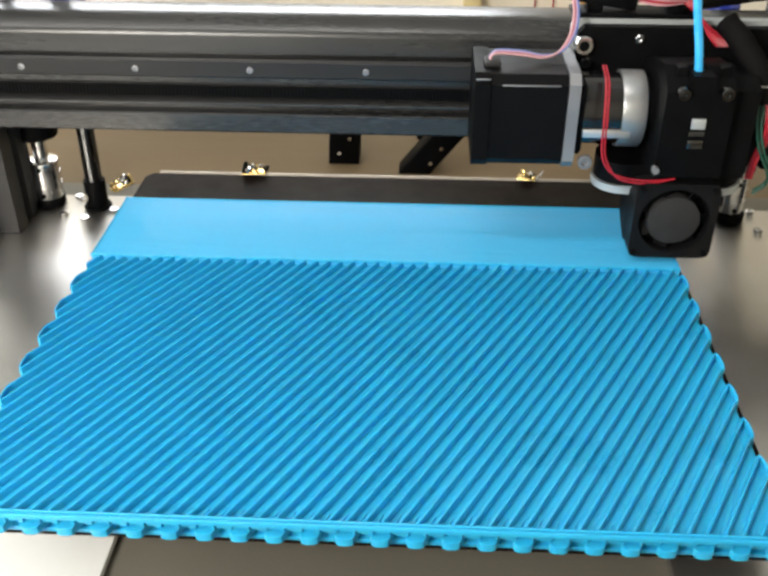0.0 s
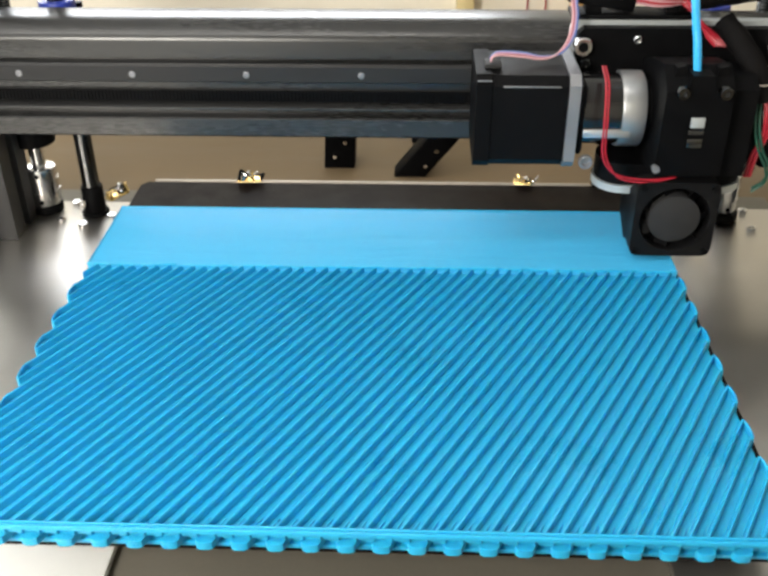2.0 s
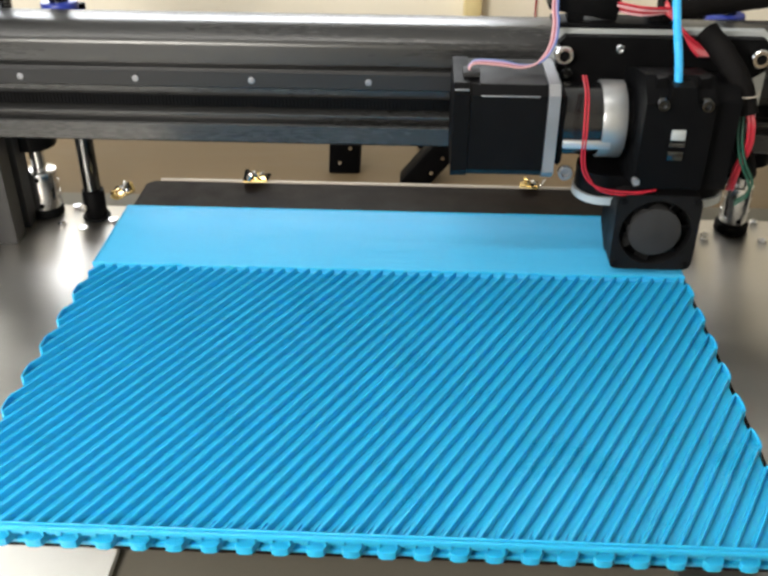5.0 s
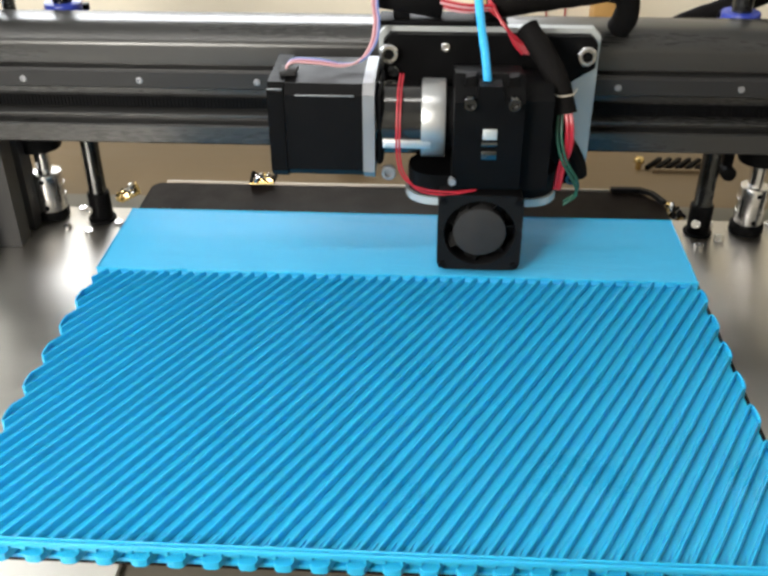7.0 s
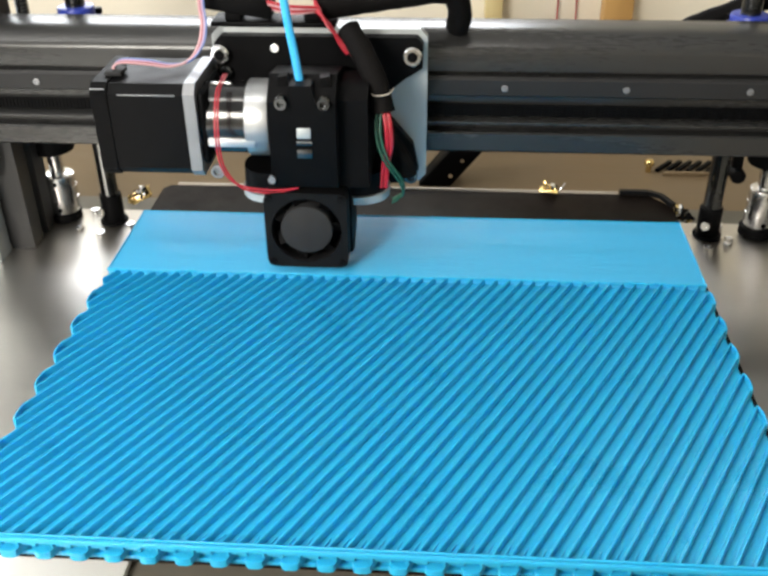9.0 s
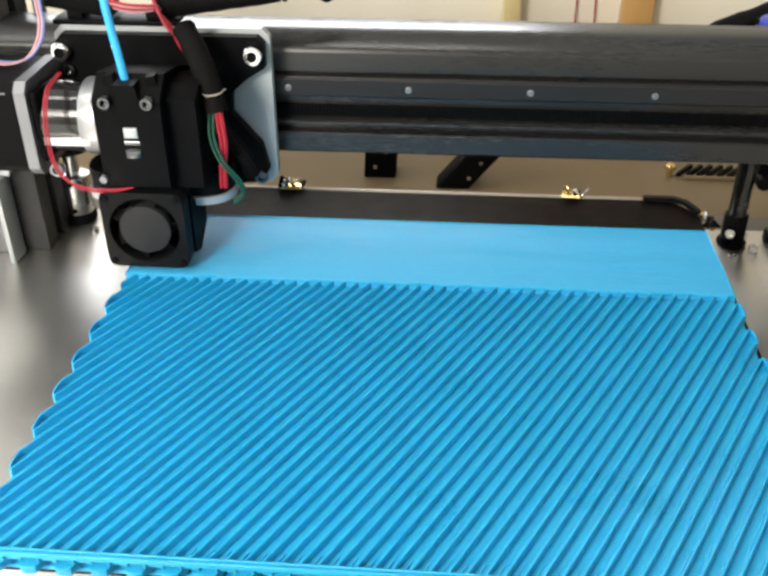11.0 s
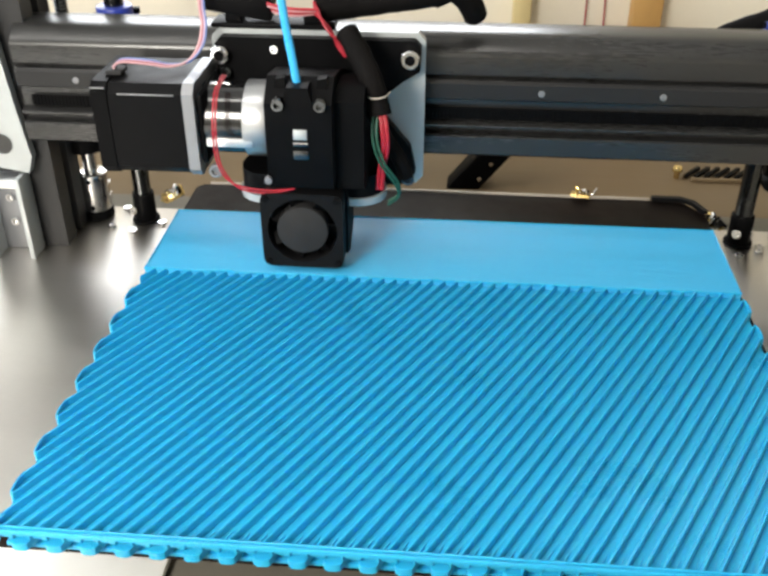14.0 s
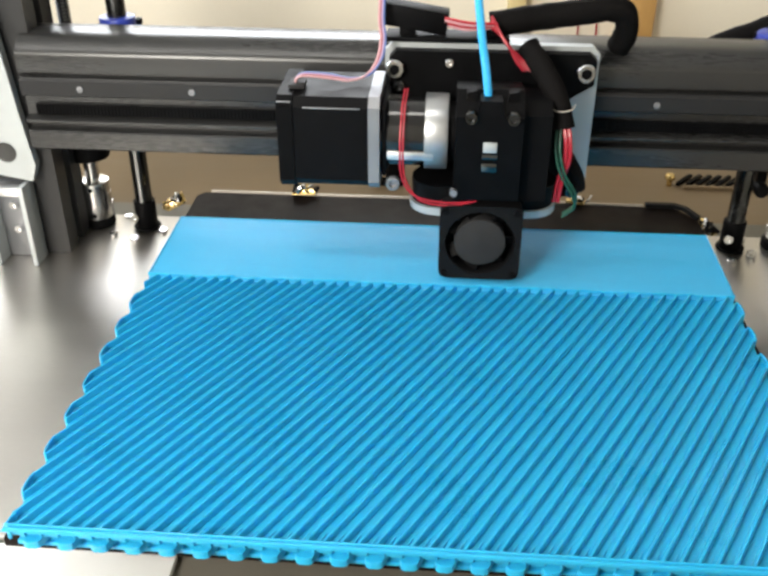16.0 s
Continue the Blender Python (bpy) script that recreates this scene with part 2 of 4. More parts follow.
def socket_bolt(bm, at, way, r, h):
    """A socket-head bolt with a sunk hexagon."""
    at, way = Vector(at), Vector(way).normalized()
    m = Matrix.Translation(at) @ way.to_track_quat("Z", "Y").to_matrix().to_4x4()
    rings = []
    for rr, zz, n in ((r, 0, 18), (r, h * 0.85, 18), (r * 0.88, h, 18), (r * 0.55, h, 18), (r * 0.5, h * 0.4, 18)):
        rings.append([bm.verts.new(m @ Vector((rr * math.cos(2 * math.pi * k / n), rr * math.sin(2 * math.pi * k / n), zz))) for k in range(n)])
    for a, b in zip(rings, rings[1:]):
        for k in range(18):
            bm.faces.new((a[k], a[(k + 1) % 18], b[(k + 1) % 18], b[k]))
    bm.faces.new(rings[0][::-1]), bm.faces.new(rings[-1])
    return bm


# ---- the room ----
setting("floor", box(B(), -2.2, 2.2, -2.4, 1.9, -0.90, -0.86), M["floor"], "plain grey workshop floor under the bench")
setting("ceiling", box(B(), -2.2, 2.2, -2.4, 1.9, 1.75, 1.80), M["ceil"], "plain white painted ceiling of the room")
north = B()
for x0, x1, z0, z1 in ((-2.2, -1.50, -0.86, 1.75), (0.20, 2.2, -0.86, 1.75), (-1.50, 0.20, -0.86, 0.40), (-1.50, 0.20, 1.00, 1.75)):
    box(north, x0, x1, 1.80, 1.90, z0, z1)
setting("wall_north", north, M["paint"], "cream painted wall of the room")
setting("wall_south", box(B(), -2.2, 2.2, -2.40, -2.30, -0.86, 1.75), M["paint"], "cream painted wall of the room")
west = B()
for y0, y1, z0, z1 in ((-2.30, -1.10, -0.86, 1.75), (0.70, 1.80, -0.86, 1.75), (-1.10, 0.70, -0.86, 0.325), (-1.10, 0.70, 1.475, 1.75)):
    box(west, -2.2, -2.1, y0, y1, z0, z1)
setting("wall_west", west, M["paint"], "cream painted wall of the room")
setting("wall_east", box(B(), 2.1, 2.2, -2.30, 1.80, -0.86, 1.75), M["paint"], "cream painted wall of the room")
setting("wall_panel", box(B(), -0.95, 0.95, 0.420, 0.435, -0.060, 0.13, 0.002), M["paint"], "cream painted board standing behind the printer")


def build_bench():
    bench = thing("workbench", "tan wooden workbench top under the printer", "workbench", (0, 0, -0.86))
    part("tabletop", box(B(), -0.95, 0.95, -0.65, 0.435, -0.095, -0.060, 0.004), M["wood"], bench)
    for x in (-0.88, 0.82):
        for y in (-0.58, 0.35):
            part("leg", box(B(), x, x + 0.06, y, y + 0.06, -0.86, -0.095, 0.003), M["wood"], bench)
    return bench


def build_post(x0, x1, mat, label):
    post = tagged(part("wooden_post", box(B(), x0, x1, 0.396, 0.419, -0.060, 0.125, 0.002), mat), label, "post", "posts on the board")
    return post


def build_wall_wire(x, lean):
    line = [(x, 0.415, -0.06), (x + lean * 0.4, 0.414, 0.0), (x + lean, 0.414, 0.10), (x + lean * 1.2, 0.414, 0.12)]
    tagged(part("wall_wire", tube(B(), line, 0.0008, 6), M["red"]), "thin red wire hanging before the cream board", "wire", "wires on the board")


build_bench()
build_post(0.0640, 0.0800, M["post_pale"], "narrow pale yellow wooden batten on the cream board")
build_post(0.1700, 0.1960, M["post"], "orange pine post standing against the cream board")
build_wall_wire(0.1310, -0.001)
build_wall_wire(0.1500, -0.006)


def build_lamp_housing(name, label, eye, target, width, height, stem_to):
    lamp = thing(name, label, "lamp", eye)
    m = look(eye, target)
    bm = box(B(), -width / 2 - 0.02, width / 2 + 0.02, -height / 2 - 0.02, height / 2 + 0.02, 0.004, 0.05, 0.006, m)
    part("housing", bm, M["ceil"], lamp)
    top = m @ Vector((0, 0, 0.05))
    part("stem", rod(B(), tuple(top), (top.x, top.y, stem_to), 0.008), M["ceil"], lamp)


# added fixture for the key light, set where the ribs' shading points
build_lamp_housing("added_key_lamp", "unseen white lamp on a stem, added as key light before the bench", *ADDED_LAMPS[0][:4], -0.86)
# added fixture round the overhead fill light; no ceiling lamp is known here
build_lamp_housing("added_ceiling_strip", "unseen white strip lamp on a stem, added overhead as fill light", *ADDED_LAMPS[1][:4], 1.75)
# unseen west window, added for the soft light from the left
window = thing("unseen_window_1", "unseen white window frame, added round the light from the left", "window", (-2.09, -0.20, 0.90))
tagged(window, kind="structure")
for y0, y1, z0, z1 in ((-1.16, -1.10, 0.30, 1.50), (0.70, 0.76, 0.30, 1.50), (-1.10, 0.70, 0.30, 0.325), (-1.10, 0.70, 1.475, 1.50)):
    part("window_frame", box(B(), -2.099, -2.055, y0, y1, z0, z1, 0.004), M["ceil"], window)
part("mullion", box(B(), -2.15, -2.115, -0.225, -0.175, 0.326, 1.474, 0.003), M["ceil"], window)
for y0, y1 in ((-1.099, -0.227), (-0.173, 0.699)):
    pane = part("pane", box(B(), -2.133, -2.128, y0, y1, 0.326, 1.474), M["glass"], window, "clear window pane")
    pane.visible_shadow = False
# unseen north window, added where the highlight on the beam's top points
window = thing("unseen_window_2", "unseen low white window frame, added round the light from behind", "window", (-0.65, 1.79, 0.70))
tagged(window, kind="structure")
for x0, x1, z0, z1 in ((-1.56, -1.50, 0.37, 1.03), (0.20, 0.26, 0.37, 1.03), (-1.50, 0.20, 0.37, 0.40), (-1.50, 0.20, 1.00, 1.03)):
    part("window_frame", box(B(), x0, x1, 1.755, 1.799, z0, z1, 0.004), M["ceil"], window)
pane = part("pane", box(B(), -1.499, 0.199, 1.828, 1.833, 0.401, 0.999), M["glass"], window, "clear window pane")
pane.visible_shadow = False


# ---- the printer's frame ----
def build_base():
    tray = thing("printer", "dull grey metal printer base tray with steel cover plates", "printer", (0, 0.05, -0.06))
    part("tray", box(B(), -0.62, 0.27, -0.50, 0.12, -0.0598, -0.0455, 0.002), M["tray"], tray)
    for x in (-0.075, 0.075):
        part("slide_rail", box(B(), x - 0.010, x + 0.010, -0.185, 0.055, -0.0450, -0.0330, 0.0015), M["extrusion"], tray)
    for x0, x1, corner in ((-0.46, -0.105, -1), (0.130, 0.46, 1)):
        front = -0.200 if corner < 0 else -0.260
        outline = [(x0, front), (x1, front), (x1, 0.090), (x0, 0.090)]
        bm = prism(B(), outline, "z", -0.0445, -0.0400)
        bmesh.ops.bevel(bm, geom=list(bm.edges), offset=0.0012, segments=2, affect="EDGES", profile=0.5)
        part("cover_plate", bm, M["plate"], tray, "brushed stainless steel cover plate")
    return tray


RAIL_Y, BOLT_PITCH, BOLT_Z = 0.018, 0.0624, 0.0725


def gantry_section(points):
    """A section drawn for a rail face at y = 0 and bolts at 79 mm, set at its true place and size."""
    return [(RAIL_Y + y * 1.04, BOLT_Z + (z - 0.079) * 1.04) for y, z in points]


def build_beam():
    beam = thing("gantry_beam", "black anodised aluminium gantry beam with a bolted steel rail", "beam", (0, 0.05, 0.031))
    outline = [(0.040, 0.0436), (0.040, 0.1000), (0.0375, 0.1035), (0.034, 0.1050), (0.0190, 0.1050), (0.0150, 0.1046), (0.0122, 0.1036), (0.0068, 0.0990), (0.0054, 0.0974), (0.005, 0.0955), (0.005, 0.0870),
               (0.0095, 0.0865), (0.0095, 0.0848), (0.005, 0.0846), (0.005, 0.0745), (0.0085, 0.0740), (0.0085, 0.0620), (0.0045, 0.0612), (0.0032, 0.0602), (0.0032, 0.0592), (0.005, 0.0588),
               (0.0110, 0.0584), (0.0110, 0.0548), (0.0045, 0.0545), (0.0035, 0.0538), (0.0035, 0.0446), (0.0045, 0.0436)]
    part("extrusion", prism(B(), gantry_section(outline), "x", -0.224, 0.310), M["extrusion"], beam)
    rail = [(0.0048, 0.0755), (0.0048, 0.0845), (0.0035, 0.0845), (0.0028, 0.0832), (0.0020, 0.0834), (0.0006, 0.0845), (0.0, 0.0838),
            (0.0, 0.0762), (0.0006, 0.0755), (0.0020, 0.0766), (0.0028, 0.0768), (0.0035, 0.0755)]
    bar = part("linear_rail", prism(B(), gantry_section(rail), "x", -0.222, 0.306), M["rail"], beam, "dark steel linear rail")
    belt = []
    xx = -0.218
    while xx < 0.302:
        belt += [(xx, 0.0242), (xx + 0.0009, 0.0242), (xx + 0.0011, 0.0236), (xx + 0.0018, 0.0236)]
        xx += 0.0020
    belt += [(xx, 0.0242), (xx, 0.0250), (-0.218, 0.0250)]
    part("timing_belt", prism(B(), belt, "z", 0.0560, 0.0620), M["black"], beam, "toothed black timing belt")
    for k in range(8):
        bm = socket_bolt(B(), (-0.1882 + BOLT_PITCH * k, RAIL_Y + 0.0003, BOLT_Z + 0.0008), (0, -1, 0), 0.0018, 0.0008)
        part("rail_bolt", bm, M["alu_dull"], bar, "steel socket bolt")
    return beam


def build_column(x0, x1):
    column = thing("upright_column", "black anodised aluminium upright column of the printer", "column", ((x0 + x1) / 2, 0.05, -0.04), "columns")
    w = x1 - x0
    outline = []
    # four sides with one groove each
    for (ax, ay), (bx, by) in (((x0, 0.034), (x1, 0.034)), ((x1, 0.034), (x1, 0.070)), ((x1, 0.070), (x0, 0.070)), ((x0, 0.070), (x0, 0.034))):
        ux, uy = bx - ax, by - ay
        n = math.hypot(ux, uy)
        ux, uy = ux / n, uy / n
        nx, ny = -uy, ux
        for s, d in ((0.0, 0), (n / 2 - 0.004, 0), (n / 2 - 0.004, 0.005), (n / 2 + 0.004, 0.005), (n / 2 + 0.004, 0)):
            outline.append((ax + ux * s + nx * d, ay + uy * s + ny * d))
    part("extrusion", prism(B(), outline, "z", -0.0398, 0.42), M["column"], column)
    return column


def build_gusset():
    """The pale bracket bolted to the left column."""
    g = thing("corner_bracket", "pale grey aluminium bracket with round holes on the column", "bracket", (-0.25, 0.03, -0.04))
    face = [(-0.262, 0.118), (-0.262, 0.020), (-0.2290, 0.014), (-0.2255, 0.024), (-0.2290, 0.055), (-0.2325, 0.095), (-0.2350, 0.118)]
    part("face_plate", prism(B(), face, "y", 0.024, 0.030), M["alu_pale"], g)
    # dark discs put the shade of the bracket's round holes into colour
    for x, z, r in ((-0.2415, 0.0320, 0.0062), (-0.2490, 0.0960, 0.0070)):
        bm = B()
        rod(bm, (x, 0.0300, z), (x, 0.0236, z), r, seg=24)
        part("hole_shade", bm, M["dark_steel"], g, "dark disc for the shade in a round hole")
    foot = thing("angle_bracket", "grey slotted aluminium angle bracket standing on steel plate", "bracket", (-0.245, 0.03, -0.04))
    for x in (-0.2590, -0.2360):
        part("side_wall", box(B(), x, x + 0.0032, 0.016, 0.032, -0.0400, 0.0130, 0.0008), M["alu_pale"], foot)
    part("back_wall", box(B(), -0.2565, -0.2355, 0.029, 0.033, -0.0400, 0.0110, 0.0008), M["alu_dull"], foot)
    part("cap", box(B(), -0.2565, -0.2355, 0.018, 0.029, 0.0060, 0.0115, 0.0008), M["alu"], foot)
    for z in (-0.004, -0.020):
        bm = socket_bolt(B(), (-0.2460, 0.0292, z), (0, -1, 0), 0.0026, 0.003)
        part("bolt", bm, M["chrome"], foot)
    return g


def build_screw_drive(x, r, group="screw drives"):
    """A lead screw in a bright coupling on its motor."""
    s = thing("lead_screw", "bright aluminium shaft coupling under a dark lead screw", "lead screw", (x, 0.077, -0.04), group)
    part("motor_boss", rod(B(), (x, 0.077, -0.0399), (x, 0.077, -0.0342), 0.0104, seg=28, bevel=0.0008), M["black"], s)
    bm = B()
    rod(bm, (x, 0.077, -0.0341), (x, 0.077, -0.0085), r, seg=32, bevel=0.0009)
    for z in (-0.0250, -0.0170):
        rod(bm, (x, 0.077, z - 0.0003), (x, 0.077, z + 0.0003), r + 0.00025, seg=32)
    c = part("coupling", bm, M["turned"], s, "bright turned aluminium coupling")
    for z in (-0.0305, -0.0122):
        part("grub_screw", rod(B(), (x + 0.001, 0.079 - r, z), (x + 0.0011, 0.0767 - r, z), 0.0015, seg=10), M["black"], c)
    part("shaft_end", rod(B(), (x, 0.077, -0.0086), (x, 0.077, 0.0080), 0.0046, seg=20), M["chrome"], s, "bright steel shaft end")
    for dx, yy in ((-0.0205, 0.0610), (0.0150, 0.0600), (-0.0205, 0.0850), (0.0170, 0.0850)):
        part("plate_bolt", socket_bolt(B(), (x + dx, yy, -0.0400), (0, 0, 1), 0.0027, 0.0022), M["chrome"], s, "bright steel bolt")
    part("nut_housing", rod(B(), (x, 0.077, 0.0080), (x, 0.077, 0.0300), 0.0135, seg=24, bevel=0.001), M["black"], s)
    part("cable_guard", rod(B(), (x - 0.019, 0.084, 0.0010), (x - 0.019, 0.070, 0.0010), 0.0085 if x < 0 else 0.0045, seg=24, bevel=0.0015), M["black"], s)
    part("guard_arm", box(B(), x - 0.022, x - 0.016, 0.076, 0.082, 0.0030, 0.0310, 0.001), M["black"], s)
    bm = B()
    zz = -0.005
    while zz < 0.20:
        rod(bm, (x, 0.077, zz), (x, 0.077, zz + 0.0012), 0.0041, 0.0034, seg=12)
        rod(bm, (x, 0.077, zz + 0.0012), (x, 0.077, zz + 0.0020), 0.0034, 0.0041, seg=12)
        zz += 0.0020
    part("screw", bm, M["dark_steel"], s)
    return s


def build_guide_rod(x, group="guide rods"):
    g = thing("guide_rod", "dark polished steel guide rod clamped to the base plate", "guide rod", (x, 0.073, -0.04), group)
    part("shaft", rod(B(), (x, 0.073, -0.0395), (x, 0.073, 0.42), 0.0055, seg=24), M["dark_steel"], g)
    bm = B()
    rod(bm, (x, 0.073, -0.0399), (x, 0.073, -0.0378), 0.0088, seg=28, bevel=0.0008)
    rod(bm, (x, 0.073, -0.0378), (x, 0.073, -0.0200), 0.0070, seg=24, bevel=0.0006)
    clamp = part("clamp", bm, M["black"], g)
    for dx, dy in ((-0.003, -0.018), (0.012, -0.006)):
        part("bolt", socket_bolt(B(), (x + dx, 0.073 + dy, -0.0400), (0, 0, 1), 0.0028, 0.0020), M["chrome"], clamp, "bright steel bolt")
    part("clamp_bolt", socket_bolt(B(), (x - 0.004, 0.0665, -0.0300), (-0.2, -1, 0.3), 0.0028, 0.0034), M["chrome"], clamp, "bright steel bolt")
    return g


def build_bearing(x, z, group="bearings"):
    b = thing("flange_bearing", "dark blue flanged bearing on the beam's top", "bearing", (x, 0.073, z), group)
    part("carrier", box(B(), x - 0.022, x + 0.022, 0.0600, 0.096, z - 0.055, z - 0.005, 0.002), M["black"], b)
    bm = B()
    rod(bm, (x, 0.073, z - 0.005), (x, 0.073, z + 0.003), 0.0135, seg=28, bevel=0.001)
    part("flange", bm, M["blue_cap"], b, "dark blue flange")
    part("neck", rod(B(), (x, 0.073, z + 0.003), (x, 0.073, z + 0.009), 0.0105, seg=24, bevel=0.001), M["blue_cap"], b)
    for a in (0.6, 2.2, 3.9, 5.4):
        part("bolt", rod(B(), (x + 0.0122 * math.cos(a), 0.073 + 0.0122 * math.sin(a), z + 0.0028), (x + 0.0122 * math.cos(a), 0.073 + 0.0122 * math.sin(a), z + 0.006), 0.0024, seg=12), M["black"], b)
    return b


def build_strut(x0, x1, y, lean, label):
    s = thing("rear_strut", label, "strut", ((x0 + x1) / 2, y, -0.06), "rear struts")
    bm = B()
    low = [(x0 - lean, y), (x1 - lean, y), (x1 - lean, y + 0.02), (x0 - lean, y + 0.02)]
    high = [(x0 + lean * 2, y), (x1 + lean * 2, y), (x1 + lean * 2, y + 0.02), (x0 + lean * 2, y + 0.02)]
    a = [bm.verts.new((px, py, -0.0598)) for px, py in low]
    b = [bm.verts.new((px, py, 0.0)) for px, py in high]
    bm.faces.new(a[::-1]), bm.faces.new(b)
    for k in range(4):
        bm.faces.new((a[k], a[(k + 1) % 4], b[(k + 1) % 4], b[k]))
    bmesh.ops.bevel(bm, geom=list(bm.edges), offset=0.0012, segments=2, affect="EDGES", profile=0.5)
    part("bar", bm, M["black"], s)
    for z, dx in ((-0.038, 0.004), (-0.050, -0.004)):
        part("screw", rod(B(), ((x0 + x1) / 2 + dx, y - 0.0003, z), ((x0 + x1) / 2 + dx, y - 0.002, z), 0.0016, seg=10), M["chrome"], s)
    return s


build_base()
build_beam()
build_column(-0.256, -0.219)
build_column(0.262, 0.298)
build_gusset()
build_screw_drive(-0.2150, 0.0100)
build_screw_drive(0.2265, 0.0086)
build_guide_rod(-0.1815)
build_guide_rod(0.1960)
build_bearing(-0.1815, 0.0900)
build_bearing(0.1960, 0.0890)
build_strut(-0.041, -0.0175, 0.19, 0.001, "black metal strut standing behind the print bed")
build_strut(0.026, 0.044, 0.24, 0.001, "black metal strut standing behind the print bed")
build_strut(0.028, 0.052, 0.175, 0.016, "black slanted metal brace with small screws behind bed")


def build_grille():
    g = thing("vent_grille", "dark slotted vent grille lying on the bench", "grille", (0.222, 0.218, -0.06))
    part("frame", box(B(), 0.196, 0.250, 0.2020, 0.2050, -0.0598, -0.0570, 0.0005), M["wood"], g)
    for k in range(7):
        turn = Matrix.Translation((0.199 + k * 0.0075, 0.2165, -0.0580)) @ Matrix.Rotation(radians(-38), 4, "Z")
        part("slat", box(B(), -0.0016, 0.0016, -0.0110, 0.0110, -0.0017, 0.0010, 0.0004, turn), M["black"], g)


def build_knob():
    bm = rod(B(), (0.186, 0.2085, -0.0598), (0.186, 0.2085, -0.0540), 0.0022, seg=14)
    rod(bm, (0.186, 0.2085, -0.0540), (0.186, 0.2085, -0.0500), 0.0042, 0.0030, seg=18, bevel=0.0005)
    tagged(part("brass_knob", bm, M["brass"]), "small bright brass knob standing on the bench", "knob")


def build_sheet():
    bm = box(B(), -0.66, -0.088, -0.62, -0.2015, -0.0454, -0.0415, 0.0008)
    tagged(part("white_card", bm, M["white"]), "sheet of plain white card lying on the base tray", "card")


def build_rear_cable():
    line = [(0.150, 0.0650, 0.0700), (0.156, 0.085, 0.0740), (0.170, 0.098, 0.0820), (0.190, 0.100, 0.0900), (0.225, 0.100, 0.1060), (0.270, 0.105, 0.135), (0.31, 0.11, 0.19), (0.32, 0.11, 0.27)]
    tagged(part("rear_cable", tube(B(), line, 0.0062, 12, wobble=0.15), M["sleeve"]), "thick black braided cable behind the gantry beam", "cable")


build_grille()
build_knob()
build_sheet()
build_rear_cable()


# ---- the bed and what lies on it ----
BED = []


def build_bed():
    bed = thing("print_bed", "dark brown glass print bed with a pale back edge", "print bed", (0.011, -0.08, -0.032))
    x0, x1, y0, y1 = -0.1440, 0.1680, -0.226, 0.0715
    outline = [(x0, y0), (x1, y0), (x1, y1 - 0.016), (x1 - 0.012, y1), (x0 + 0.004, y1), (x0, y1 - 0.005)]
    bm = prism(B(), outline, "z", -0.0165, -0.0120)
    bmesh.ops.bevel(bm, geom=list(bm.edges), offset=0.0008, segments=2, affect="EDGES", profile=0.5)
    part("glass", bm, M["bed"], bed)
    part("back_edge", box(B(), x0 + 0.008, x1 - 0.030, y1 + 0.0002, y1 + 0.0024, -0.0160, -0.0112, 0.0006), M["edge"], bed, "pale edge strip")
    rim = [(0.1385, y1 + 0.0012), (0.1565, y1 + 0.0012), (0.1640, y1 - 0.0040), (0.1692, y1 - 0.0165), (0.1664, y1 - 0.0172), (0.1612, y1 - 0.0058), (0.1555, y1 - 0.0020), (0.1385, y1 - 0.0020)]
    part("corner_rim", prism(B(), rim, "z", -0.0119, -0.0092), M["fan"], bed, "raised dark corner rim")
    part("carrier", box(B(), -0.135, 0.155, -0.215, 0.060, -0.0260, -0.0167, 0.002), M["black"], bed)
    for x in (-0.075, 0.075):
        for y in (-0.13, 0.03):
            part("slider", box(B(), x - 0.016, x + 0.016, y - 0.02, y + 0.02, -0.0328, -0.0262, 0.001), M["dark_steel"], bed)
    BED.append(bed)


def build_clip(x, y, z, turn, big, label):
    """A small spring clip of bent wire and sheet."""
    c = thing("bed_clip", label, "clip", (x, y, z), "bed clips")
    m = Matrix.Translation((x, y, z)) @ Matrix.Rotation(radians(turn), 4, "Z")
    s = 1.2 if big else 0.9
    rng = random.Random(int(abs(x) * 1e5))
    bm = B()
    prism(bm, [(-0.003, 0.0), (0.003, 0.0), (0.0022, 0.0014), (-0.0022, 0.0014)], "x", -0.0062 * s, 0.0062 * s)
    bmesh.ops.transform(bm, matrix=m, verts=bm.verts)
    body = part("body", bm, M["brass"], c)
    for k in range(9 if big else 6):
        ux = rng.uniform(-0.0065, 0.0065) * s
        line = [(ux, rng.uniform(-0.003, 0.001), 0.0008), (ux + rng.uniform(-0.003, 0.003), rng.uniform(-0.002, 0.003), rng.uniform(0.002, 0.0055) * s),
                (ux + rng.uniform(-0.004, 0.004), rng.uniform(-0.001, 0.004), rng.uniform(0.001, 0.005) * s)]
        bm = tube(B(), line, rng.uniform(0.0006, 0.0010) * s, 6, 5)
        bmesh.ops.transform(bm, matrix=m, verts=bm.verts)
        part("spring_wire", bm, M[rng.choice(("chrome", "chrome", "brass", "black"))], body)
    BED.append(c)


PX0, PX1, PYF, PYS, PYB = -0.1390, 0.1615, -0.2315, -0.0518, 0.0125
PITCH, SLOPE, WALL, DEEP = 0.00620, math.tan(radians(60.4)), 0.00100, 0.0034
PHASE = -0.0860


